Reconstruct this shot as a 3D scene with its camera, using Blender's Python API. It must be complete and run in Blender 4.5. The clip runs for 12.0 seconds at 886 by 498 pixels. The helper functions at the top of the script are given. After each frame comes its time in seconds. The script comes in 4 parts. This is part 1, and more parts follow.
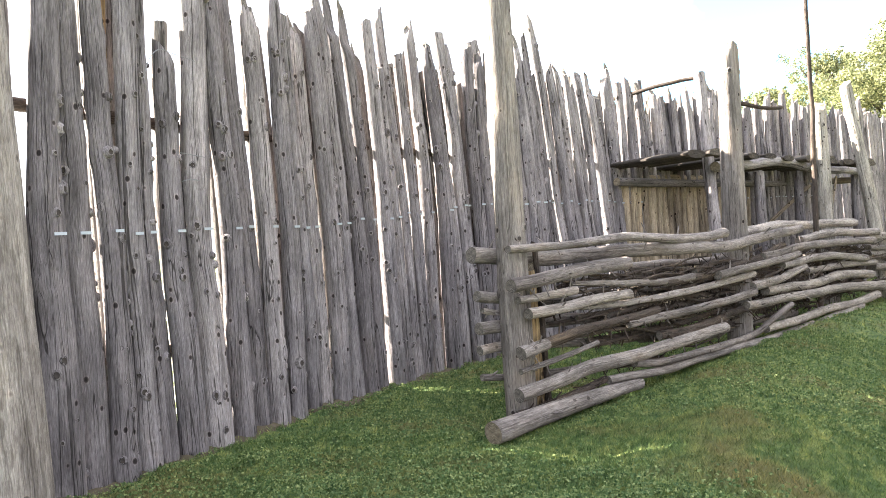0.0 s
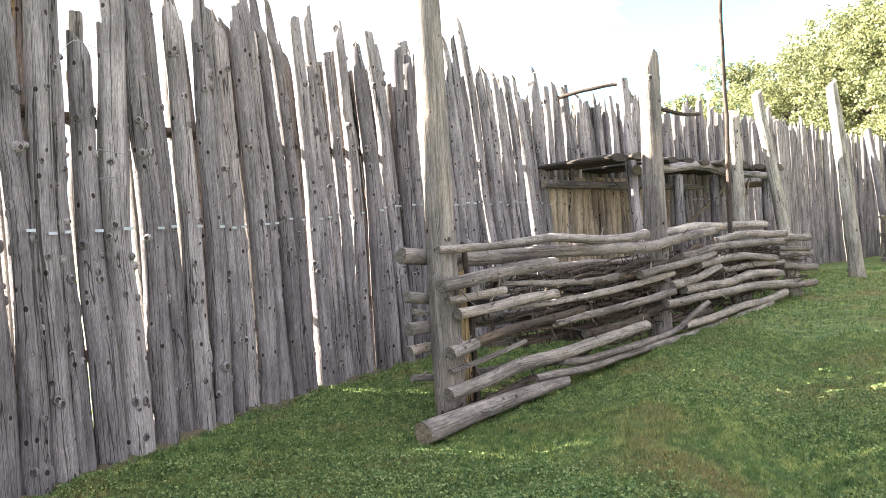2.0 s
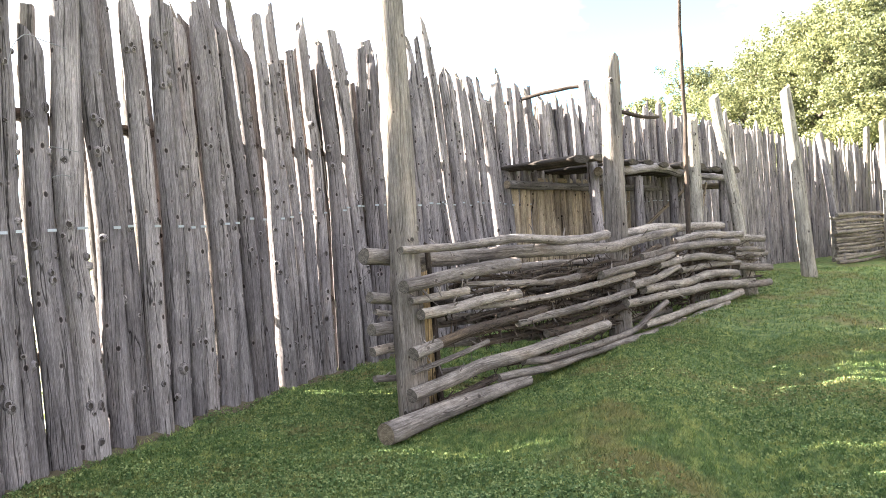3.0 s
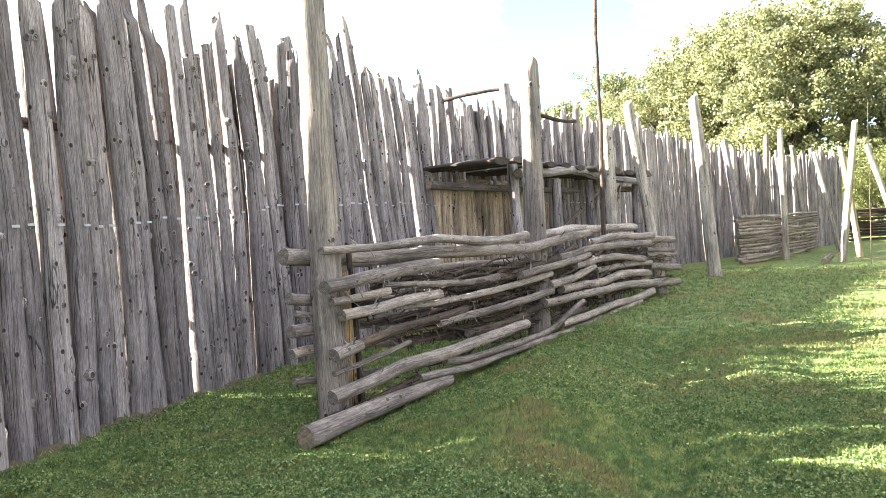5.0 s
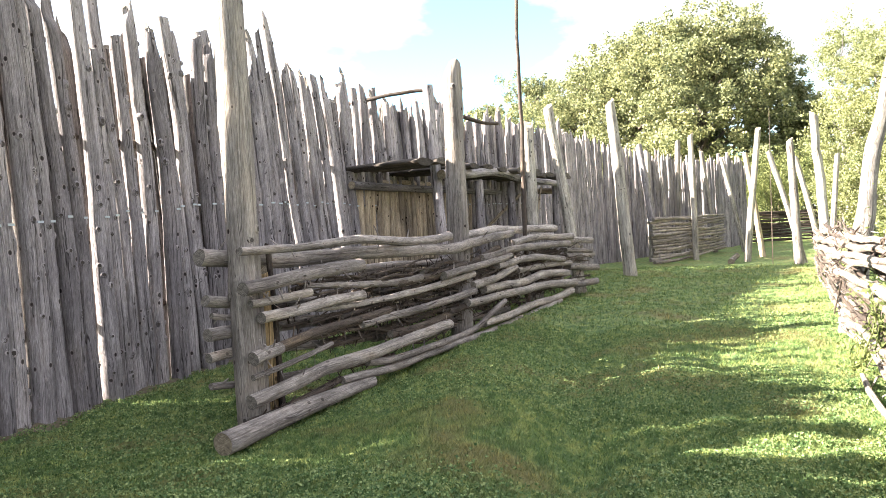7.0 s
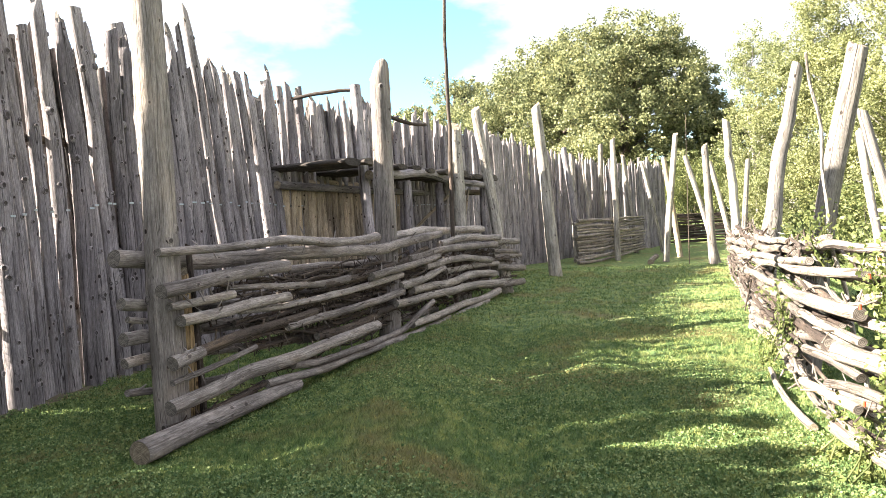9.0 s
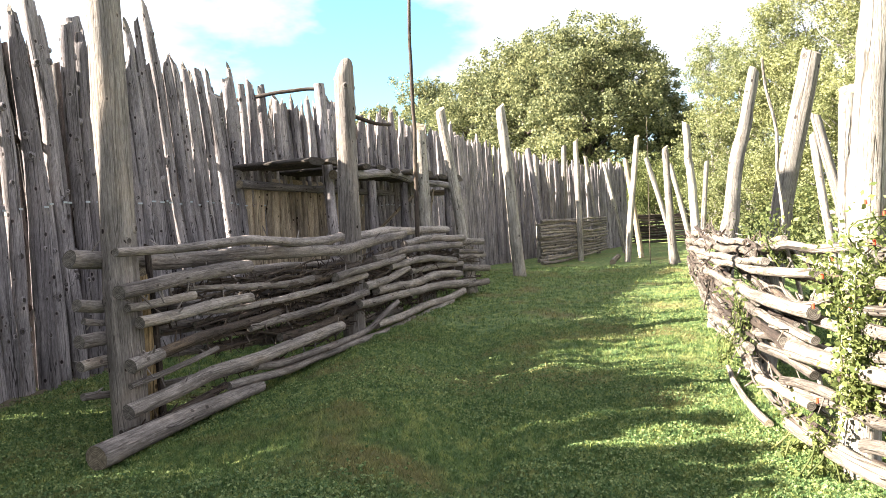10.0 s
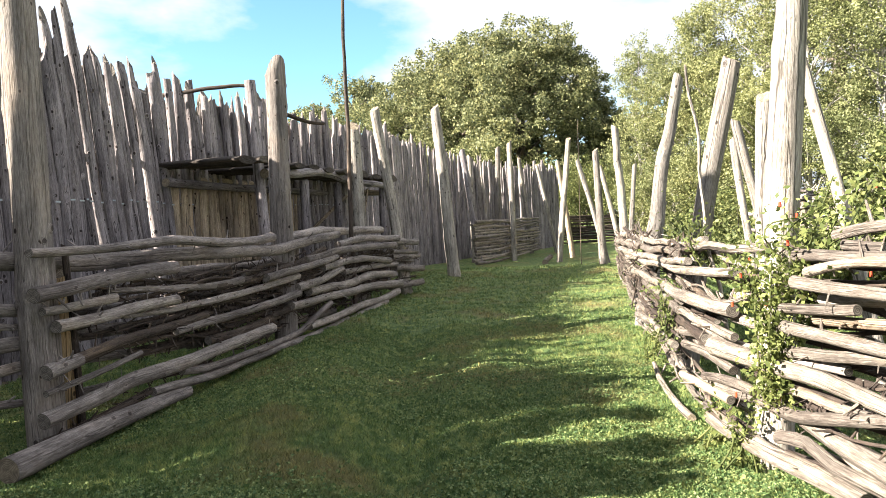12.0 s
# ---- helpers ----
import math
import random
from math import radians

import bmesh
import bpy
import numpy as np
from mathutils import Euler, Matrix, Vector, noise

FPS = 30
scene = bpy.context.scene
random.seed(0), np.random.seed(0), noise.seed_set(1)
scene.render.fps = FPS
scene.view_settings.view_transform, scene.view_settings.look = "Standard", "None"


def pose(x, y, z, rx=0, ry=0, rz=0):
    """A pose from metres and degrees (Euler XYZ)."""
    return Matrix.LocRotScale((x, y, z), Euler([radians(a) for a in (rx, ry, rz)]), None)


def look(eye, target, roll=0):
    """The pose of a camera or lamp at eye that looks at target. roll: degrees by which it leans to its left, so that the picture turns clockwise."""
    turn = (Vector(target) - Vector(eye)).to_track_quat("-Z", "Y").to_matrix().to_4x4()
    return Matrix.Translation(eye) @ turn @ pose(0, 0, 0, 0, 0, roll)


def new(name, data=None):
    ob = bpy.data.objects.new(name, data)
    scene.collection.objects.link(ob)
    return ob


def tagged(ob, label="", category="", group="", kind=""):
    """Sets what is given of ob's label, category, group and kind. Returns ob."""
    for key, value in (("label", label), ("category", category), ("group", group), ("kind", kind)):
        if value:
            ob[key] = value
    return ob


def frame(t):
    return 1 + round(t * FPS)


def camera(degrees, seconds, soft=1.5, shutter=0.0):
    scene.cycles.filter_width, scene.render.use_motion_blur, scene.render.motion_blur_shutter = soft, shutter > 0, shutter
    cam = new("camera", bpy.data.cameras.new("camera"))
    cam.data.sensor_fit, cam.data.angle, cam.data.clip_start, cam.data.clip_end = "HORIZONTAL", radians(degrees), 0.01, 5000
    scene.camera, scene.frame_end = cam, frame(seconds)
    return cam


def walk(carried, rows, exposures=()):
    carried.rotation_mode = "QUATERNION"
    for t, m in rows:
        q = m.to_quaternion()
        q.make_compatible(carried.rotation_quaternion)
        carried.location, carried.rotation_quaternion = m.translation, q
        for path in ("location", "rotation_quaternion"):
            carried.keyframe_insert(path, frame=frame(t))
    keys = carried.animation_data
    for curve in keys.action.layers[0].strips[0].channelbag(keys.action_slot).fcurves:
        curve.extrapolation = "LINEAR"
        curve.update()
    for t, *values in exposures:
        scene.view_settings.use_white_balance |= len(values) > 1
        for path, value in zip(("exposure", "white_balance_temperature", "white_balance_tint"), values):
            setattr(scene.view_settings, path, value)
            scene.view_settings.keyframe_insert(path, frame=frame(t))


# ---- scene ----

# ---------------------------------------------------------------- camera
cam = camera(65.13, 12.0, soft=0.65)
ROWS = [
    (0.0, 0.000, 0.000, 1.400, -0.00, -0.86, -3.55),
    (0.5, -0.003, 0.002, 1.402, -1.55, -0.96, -3.51),
    (1.0, -0.004, 0.001, 1.403, -3.01, -1.05, -3.50),
    (1.5, -0.002, -0.002, 1.404, -4.37, -1.13, -3.47),
    (2.0, 0.001, -0.005, 1.404, -5.76, -1.20, -3.43),
    (2.5, 0.005, -0.006, 1.404, -7.20, -1.27, -3.37),
    (3.0, 0.007, -0.005, 1.404, -8.74, -1.35, -3.32),
    (5.0, 0.010, -0.003, 1.406, -15.17, -1.69, -3.06),
    (5.5, 0.014, 0.000, 1.406, -16.79, -1.76, -3.02),
    (6.0, 0.017, 0.003, 1.405, -18.38, -1.82, -2.97),
    (6.5, 0.018, 0.005, 1.405, -19.92, -1.90, -2.92),
    (7.0, 0.021, 0.005, 1.403, -21.44, -1.95, -2.90),
    (9.0, 0.034, 0.006, 1.397, -27.30, -2.14, -2.76),
    (9.5, 0.035, 0.007, 1.397, -28.75, -2.20, -2.69),
    (10.0, 0.036, 0.006, 1.398, -30.21, -2.26, -2.60),
    (10.5, 0.038, 0.005, 1.398, -31.70, -2.32, -2.54),
    (11.0, 0.043, 0.005, 1.397, -33.13, -2.37, -2.50),
    (11.5, 0.049, 0.007, 1.398, -34.36, -2.42, -2.45),
    (12.0, 0.054, 0.008, 1.398, -35.55, -2.47, -2.41),
]
EXPOSURES = [(0.0, 3.76), (3.0, 3.72), (5.0, 3.72), (7.0, 3.5), (9.0, 3.1), (10.5, 2.81), (12.0, 2.52)]
walk(cam, [(t, look((x, y, z), Vector((x, y, z)) + Euler((radians(90 + pitch), 0, radians(yaw))).to_matrix() @ Vector((0, 0, -1)), roll))
           for t, x, y, z, yaw, pitch, roll in ROWS], EXPOSURES)

# ---------------------------------------------------------------- sky and sun
SUN_ELEVATION = radians(29.7)
SUN_FROM = Vector((-0.943, 0.334, 0.0))          # horizontal way towards the sun
world = bpy.data.worlds.new("sky")
scene.world = world
world.use_nodes = True
wt = world.node_tree
wt.nodes.clear()
w_out = wt.nodes.new("ShaderNodeOutputWorld")
w_bg = wt.nodes.new("ShaderNodeBackground")
w_sky = wt.nodes.new("ShaderNodeTexSky")
w_sky.sky_type = "NISHITA"
w_sky.sun_disc = False
w_sky.sun_elevation = SUN_ELEVATION
w_sky.sun_rotation = math.atan2(SUN_FROM.x, SUN_FROM.y)
w_sky.air_density, w_sky.dust_density, w_sky.ozone_density = 1.0, 0.4, 1.3
w_tc = wt.nodes.new("ShaderNodeTexCoord")
w_map = wt.nodes.new("ShaderNodeMapping")
w_map.inputs["Scale"].default_value = (1.0, 1.0, 2.2)
w_map.inputs["Location"].default_value = (0.35, 0.1, 0.0)
w_noise = wt.nodes.new("ShaderNodeTexNoise")
w_noise.inputs["Scale"].default_value = 2.6
w_noise.inputs["Detail"].default_value = 7
w_noise.inputs["Roughness"].default_value = 0.55
w_ramp = wt.nodes.new("ShaderNodeValToRGB")
w_ramp.color_ramp.elements[0].position, w_ramp.color_ramp.elements[1].position = 0.47, 0.60
w_ramp.color_ramp.elements[0].color = (0.0, 0.0, 0.0, 1)
w_mix = wt.nodes.new("ShaderNodeMix")
w_mix.data_type = "RGBA"
w_mix.inputs["B"].default_value = (3.85, 4.1, 4.55, 1)
wt.links.new(w_tc.outputs["Generated"], w_map.inputs["Vector"])
wt.links.new(w_map.outputs["Vector"], w_noise.inputs["Vector"])
w_gap = wt.nodes.new("ShaderNodeVectorMath")
w_gap.operation = "DISTANCE"
wt.links.new(w_tc.outputs["Generated"], w_gap.inputs[0])
w_gap.inputs[1].default_value = (0.40, 0.88, 0.25)
w_near = wt.nodes.new("ShaderNodeMapRange")
w_near.inputs["From Min"].default_value, w_near.inputs["From Max"].default_value = 0.06, 0.27
w_near.inputs["To Min"].default_value, w_near.inputs["To Max"].default_value = -0.16, 0.16
wt.links.new(w_gap.outputs["Value"], w_near.inputs["Value"])
w_sum = wt.nodes.new("ShaderNodeMath")
wt.links.new(w_noise.outputs["Fac"], w_sum.inputs[0])
wt.links.new(w_near.outputs["Result"], w_sum.inputs[1])
wt.links.new(w_sum.outputs["Value"], w_ramp.inputs["Fac"])
wt.links.new(w_ramp.outputs["Color"], w_mix.inputs["Factor"])
w_tint = wt.nodes.new("ShaderNodeMix")
w_tint.data_type, w_tint.blend_type = "RGBA", "MULTIPLY"
w_tint.inputs["Factor"].default_value = 1.0
w_tint.inputs["B"].default_value = (0.80, 1.08, 1.12, 1)
wt.links.new(w_sky.outputs["Color"], w_tint.inputs["A"])
wt.links.new(w_tint.outputs["Result"], w_mix.inputs["A"])
wt.links.new(w_mix.outputs["Result"], w_bg.inputs["Color"])
wt.links.new(w_bg.outputs["Background"], w_out.inputs["Surface"])
w_bg.inputs["Strength"].default_value = 0.05

sun_data = bpy.data.lights.new("sun", "SUN")
sun_data.energy, sun_data.angle, sun_data.color = 5.0, radians(0.55), (1.0, 0.925, 0.80)
sun = new("sun", sun_data)
sun_way = SUN_FROM * math.cos(SUN_ELEVATION) + Vector((0, 0, math.sin(SUN_ELEVATION)))
sun.matrix_world = look(sun_way * 60, (0, 0, 0))


# ---------------------------------------------------------------- materials
def material(name):
    m = bpy.data.materials.new(name)
    m.use_nodes = True
    return m, m.node_tree, m.node_tree.nodes["Principled BSDF"]


def node(tree, kind, **inputs):
    n = tree.nodes.new("ShaderNode" + kind)
    for key, value in inputs.items():
        n.inputs[key.replace("_", " ")].default_value = value
    return n


def ramp(tree, source, *stops):
    n = tree.nodes.new("ShaderNodeValToRGB")
    e = n.color_ramp.elements
    while len(e) < len(stops):
        e.new(0.5)
    for item, (position, colour) in zip(e, stops):
        item.position, item.color = position, (*colour, 1)
    tree.links.new(source, n.inputs["Fac"])
    return n.outputs["Color"]


def blend(tree, kind, factor, a, b):
    n = tree.nodes.new("ShaderNodeMix")
    n.data_type, n.blend_type = "RGBA", kind
    for socket, value in (("Factor", factor), ("A", a), ("B", b)):
        if isinstance(value, (int, float)):
            n.inputs[socket].default_value = value
        elif isinstance(value, tuple):
            n.inputs[socket].default_value = (*value, 1)
        else:
            tree.links.new(value, n.inputs[socket])
    return n.outputs["Result"]


def wood(name, dark, mid, light, knots=1.0, bark=0.0, warm=(0.30, 0.20, 0.11), warmth=0.25, checks=1.0):
    """Old wood with grain along each log, drying checks, knots, stains; its coordinates come with the log."""
    m, t, b = material(name)
    at = node(t, "Attribute")
    at.attribute_name = "grain"
    info = node(t, "ObjectInfo")
    bend = node(t, "TexNoise", Scale=7.0, Detail=1.0)
    t.links.new(at.outputs["Vector"], bend.inputs["Vector"])
    shift = node(t, "VectorMath")
    shift.operation = "SCALE"
    shift.inputs["Scale"].default_value = 0.012
    t.links.new(bend.outputs["Color"], shift.inputs[0])
    warped = node(t, "VectorMath")
    t.links.new(at.outputs["Vector"], warped.inputs[0])
    t.links.new(shift.outputs["Vector"], warped.inputs[1])
    def coords(sx, sy, sz):
        mp = node(t, "Mapping", Scale=(sx, sy, sz))
        t.links.new(warped.outputs["Vector"], mp.inputs["Vector"])
        return mp.outputs["Vector"]
    def ridge(source, low, high, deep):
        """Thin lines where the noise passes its middle."""
        a = node(t, "Math")
        a.operation = "SUBTRACT"
        t.links.new(source, a.inputs[0])
        a.inputs[1].default_value = 0.5
        c = node(t, "Math")
        c.operation = "ABSOLUTE"
        t.links.new(a.outputs["Value"], c.inputs[0])
        return ramp(t, c.outputs["Value"], (low, (deep, deep * 0.92, deep * 0.86)), (high, (1, 1, 1)))
    fine = node(t, "TexNoise", Scale=1.0, Detail=6.0, Roughness=0.7)
    t.links.new(coords(230, 230, 16.0), fine.inputs["Vector"])
    broad = node(t, "TexNoise", Scale=1.0, Detail=4.0, Roughness=0.6, Distortion=0.4)
    t.links.new(coords(24, 24, 1.6), broad.inputs["Vector"])
    stain = node(t, "TexNoise", Scale=1.0, Detail=4.0)
    t.links.new(coords(6, 6, 2.0), stain.inputs["Vector"])
    crack = node(t, "TexNoise", Scale=1.0, Detail=1.0, Roughness=0.4)
    t.links.new(coords(20, 20, 0.4), crack.inputs["Vector"])
    hair = node(t, "TexNoise", Scale=1.0, Detail=2.0, Roughness=0.5)
    t.links.new(coords(48, 48, 1.6), hair.inputs["Vector"])
    knot = node(t, "TexVoronoi", Scale=1.0)
    t.links.new(coords(9.0, 9.0, 6.5), knot.inputs["Vector"])
    base = ramp(t, fine.outputs["Fac"], (0.28, dark), (0.5, mid), (0.72, light))
    base = blend(t, "MULTIPLY", 1.0, base, ramp(t, broad.outputs["Fac"], (0.33, (0.62, 0.61, 0.60)), (0.5, (1.0, 1.0, 1.0)), (0.68, (1.24, 1.23, 1.22))))
    base = blend(t, "MULTIPLY", 0.8, base, ramp(t, stain.outputs["Fac"], (0.36, (0.58, 0.57, 0.58)), (0.56, (1, 1, 1)), (0.7, (1.12, 1.12, 1.13))))
    warm_mask = ramp(t, stain.outputs["Fac"], (0.52, (0, 0, 0)), (0.72, (warmth, warmth, warmth)))
    base = blend(t, "MIX", warm_mask, base, warm)
    split = ridge(crack.outputs["Fac"], 0.005, 0.016, 0.10)
    lines = ridge(hair.outputs["Fac"], 0.010, 0.034, 0.25)
    base = blend(t, "MULTIPLY", 0.85 * checks, base, split)
    base = blend(t, "MULTIPLY", 0.38 * checks, base, lines)
    spots = ramp(t, knot.outputs["Distance"], (0.075, (0.09, 0.075, 0.07)), (0.115, (0.38, 0.34, 0.32)), (0.14, (1.25, 1.2, 1.17)), (0.2, (1, 1, 1)))
    base = blend(t, "MULTIPLY", knots, base, spots)
    if bark:
        flake = node(t, "TexNoise", Scale=1.0, Detail=6.0, Roughness=0.7)
        t.links.new(coords(26, 26, 9), flake.inputs["Vector"])
        mask = ramp(t, flake.outputs["Fac"], (0.5, (0, 0, 0)), (0.56, (bark, bark, bark)))
        base = blend(t, "MIX", mask, base, (0.075, 0.056, 0.047))
    vary = ramp(t, info.outputs["Random"], (0.0, (0.70, 0.68, 0.68)), (0.5, (0.98, 0.97, 0.97)), (1.0, (1.25, 1.23, 1.20)))
    base = blend(t, "MULTIPLY", 1.0, base, vary)
    t.links.new(base, b.inputs["Base Color"])
    b.inputs["Roughness"].default_value = 0.85
    b.inputs["Specular IOR Level"].default_value = 0.2
    high = blend(t, "MULTIPLY", 1.0, fine.outputs["Fac"], blend(t, "MULTIPLY", 0.6, split, lines))
    high = blend(t, "MULTIPLY", 0.6 * knots, high, spots)
    bump = node(t, "Bump", Strength=0.85, Distance=0.014)
    t.links.new(high, bump.inputs["Height"])
    t.links.new(bump.outputs["Normal"], b.inputs["Normal"])
    return m


def end_grain(name, pale, deep):
    m, t, b = material(name)
    at = node(t, "Attribute")
    at.attribute_name = "grain"
    flat = node(t, "Mapping", Scale=(1, 1, 0))
    t.links.new(at.outputs["Vector"], flat.inputs["Vector"])
    rings = node(t, "TexWave", Scale=32.0, Distortion=2.5, Detail=2.0)
    rings.wave_type, rings.rings_direction = "RINGS", "Z"
    t.links.new(flat.outputs["Vector"], rings.inputs["Vector"])
    rot = node(t, "TexNoise", Scale=30.0, Detail=4.0)
    t.links.new(flat.outputs["Vector"], rot.inputs["Vector"])
    base = ramp(t, rings.outputs["Fac"], (0.1, deep), (0.8, pale))
    base = blend(t, "MULTIPLY", 0.8, base, ramp(t, rot.outputs["Fac"], (0.35, (0.35, 0.33, 0.32)), (0.6, (1, 1, 1))))
    t.links.new(base, b.inputs["Base Color"])
    b.inputs["Roughness"].default_value = 0.9
    return m


def foliage(name, dark, mid, light, through_light=0.35):
    m, t, b = material(name)
    geo = node(t, "NewGeometry")
    colour = ramp(t, geo.outputs["Random Per Island"], (0.0, dark), (0.5, mid), (1.0, light))
    place = node(t, "TexNoise", Scale=0.6, Detail=2.0)
    pos = node(t, "NewGeometry")
    t.links.new(pos.outputs["Position"], place.inputs["Vector"])
    colour = blend(t, "MULTIPLY", 0.7, colour, ramp(t, place.outputs["Fac"], (0.3, (0.7, 0.75, 0.7)), (0.7, (1.2, 1.15, 1.0))))
    t.links.new(colour, b.inputs["Base Color"])
    b.inputs["Roughness"].default_value = 0.6
    b.inputs["Specular IOR Level"].default_value = 0.22
    tr = node(t, "BsdfTranslucent")
    t.links.new(colour, tr.inputs["Color"])
    mix = node(t, "MixShader", Fac=through_light)
    t.links.new(b.outputs["BSDF"], mix.inputs[1])
    t.links.new(tr.outputs["BSDF"], mix.inputs[2])
    t.links.new(mix.outputs["Shader"], t.nodes["Material Output"].inputs["Surface"])
    return m


def turf(name, blades):
    """Mown grass: greens with dry and mossy patches, laid out over the ground."""
    m, t, b = material(name)
    geo = node(t, "NewGeometry")
    patch = node(t, "TexNoise", Scale=0.9, Detail=5.0, Roughness=0.6)
    t.links.new(geo.outputs["Position"], patch.inputs["Vector"])
    tuft = node(t, "TexNoise", Scale=9.0, Detail=6.0, Roughness=0.7)
    t.links.new(geo.outputs["Position"], tuft.inputs["Vector"])
    colour = ramp(t, tuft.outputs["Fac"], (0.34, (0.053, 0.099, 0.036)), (0.5, (0.137, 0.199, 0.071)), (0.66, (0.325, 0.345, 0.125)))
    dry = ramp(t, patch.outputs["Fac"], (0.51, (0, 0, 0)), (0.66, (0.75, 0.75, 0.75)))
    colour = blend(t, "MIX", dry, colour, (0.22, 0.18, 0.085))
    if blades:
        shade = ramp(t, geo.outputs["Random Per Island"], (0.0, (0.5, 0.55, 0.5)), (0.55, (1.05, 1.05, 1.0)), (0.9, (1.45, 1.4, 1.3)), (1.0, (2.1, 1.7, 1.5)))
        colour = blend(t, "MULTIPLY", 1.0, colour, shade)
    else:
        fine = node(t, "TexNoise", Scale=60.0, Detail=4.0, Roughness=0.8)
        t.links.new(geo.outputs["Position"], fine.inputs["Vector"])
        colour = blend(t, "MULTIPLY", 1.0, colour, ramp(t, fine.outputs["Fac"], (0.3, (0.7, 0.7, 0.66)), (0.7, (1.45, 1.45, 1.35))))
        bump = node(t, "Bump", Strength=1.0, Distance=0.05)
        t.links.new(fine.outputs["Fac"], bump.inputs["Height"])
        t.links.new(bump.outputs["Normal"], b.inputs["Normal"])
    t.links.new(colour, b.inputs["Base Color"])
    b.inputs["Roughness"].default_value = 0.7
    b.inputs["Specular IOR Level"].default_value = 0.2
    if blades:
        tr = node(t, "BsdfTranslucent")
        t.links.new(colour, tr.inputs["Color"])
        mix = node(t, "MixShader", Fac=0.35)
        t.links.new(b.outputs["BSDF"], mix.inputs[1])
        t.links.new(tr.outputs["BSDF"], mix.inputs[2])
        t.links.new(mix.outputs["Shader"], t.nodes["Material Output"].inputs["Surface"])
    return m


def plain(name, colour, rough, metal=0.0):
    m, t, b = material(name)
    tone = node(t, "TexNoise", Scale=40.0, Detail=4.0)
    t.links.new(blend(t, "MULTIPLY", 0.6, colour, ramp(t, tone.outputs["Fac"], (0.3, (0.6, 0.6, 0.6)), (0.7, (1.2, 1.2, 1.2)))), b.inputs["Base Color"])
    b.inputs["Roughness"].default_value, b.inputs["Metallic"].default_value = rough, metal
    return m


GREY = wood("weathered_grey_wood", (0.132, 0.116, 0.120), (0.296, 0.266, 0.274), (0.480, 0.441, 0.456), knots=0.95, warmth=0.14, warm=(0.28, 0.20, 0.14))
RAIL = wood("weathered_rail_wood", (0.14, 0.120, 0.109), (0.355, 0.312, 0.288), (0.57, 0.52, 0.485), knots=0.7, bark=0.3, checks=0.6)
BARKY = wood("barky_branch", (0.030, 0.023, 0.019), (0.088, 0.069, 0.058), (0.20, 0.168, 0.15), knots=0.5, bark=0.95)
POSTW = wood("peeled_post_wood", (0.115, 0.099, 0.090), (0.245, 0.217, 0.200), (0.375, 0.342, 0.322), warmth=0.3, warm=(0.28, 0.20, 0.13), checks=0.7)
BROWN = wood("sheltered_brown_wood", (0.19, 0.145, 0.105), (0.44, 0.355, 0.265), (0.62, 0.52, 0.40), warmth=0.4)
# darker copy of the grey wood: shade between the logs put into its colour
BACKW = wood("gap_shade_wood", (0.085, 0.074, 0.072), (0.20, 0.18, 0.175), (0.33, 0.30, 0.295), warmth=0.25)
PALE = wood("bleached_wood", (0.082, 0.068, 0.057), (0.265, 0.230, 0.198), (0.47, 0.424, 0.378), knots=0.6, warmth=0.35, bark=0.4)
BLEACHED = wood("sun_bleached_post", (0.14, 0.122, 0.104), (0.345, 0.315, 0.283), (0.56, 0.525, 0.485), knots=0.9, warmth=0.25, checks=0.9)
FRESH = wood("fresh_yellow_wood", (0.24, 0.16, 0.08), (0.42, 0.30, 0.16), (0.58, 0.45, 0.28), knots=0.8, warmth=0.4)
ROOFW = wood("roof_slab_wood", (0.045, 0.038, 0.034), (0.12, 0.104, 0.093), (0.25, 0.225, 0.205), bark=0.6)
ENDS = end_grain("sawn_log_end", (0.34, 0.28, 0.20), (0.15, 0.115, 0.08))
ENDS_GREY = end_grain("grey_log_end", (0.23, 0.20, 0.172), (0.10, 0.084, 0.072))
KNOT = plain("dark_knot", (0.055, 0.043, 0.038), 0.9)
METAL = plain("galvanised_strap", (0.42, 0.46, 0.53), 0.4, 0.6)
WIRE = plain("fence_wire", (0.25, 0.25, 0.25), 0.5, 0.8)
EARTH = plain("bare_earth", (0.085, 0.066, 0.04), 0.95)
# made very pale so the added outer ground shows white between the logs
PALE_GROUND = plain("pale_ground", (0.62, 0.60, 0.55), 0.9)
SOIL = turf("lawn_ground", False)
BLADES = turf("grass_blades", True)
CLOVER = foliage("clover_leaf", (0.046, 0.094, 0.038), (0.126, 0.192, 0.074), (0.34, 0.38, 0.168), 0.3)
OAK = foliage("broad_leaves", (0.052, 0.066, 0.035), (0.168, 0.182, 0.092), (0.37, 0.36, 0.195), 0.36)
BIRCH = foliage("birch_leaves", (0.085, 0.100, 0.045), (0.205, 0.220, 0.098), (0.42, 0.42, 0.23), 0.36)
SHRUB = foliage("shrub_leaves", (0.050, 0.068, 0.026), (0.125, 0.145, 0.055), (0.25, 0.255, 0.105))
ROSE = foliage("briar_leaves", (0.08, 0.105, 0.035), (0.18, 0.215, 0.075), (0.33, 0.345, 0.135), 0.42)
BERRY = plain("rose_hip_red", (0.62, 0.07, 0.03), 0.3)
TRUNK = wood("tree_bark", (0.04, 0.034, 0.028), (0.10, 0.085, 0.07), (0.18, 0.16, 0.135), knots=0.3)
BIRCH_BARK = wood("birch_bark", (0.10, 0.09, 0.08), (0.42, 0.40, 0.37), (0.62, 0.60, 0.57), knots=0.5)


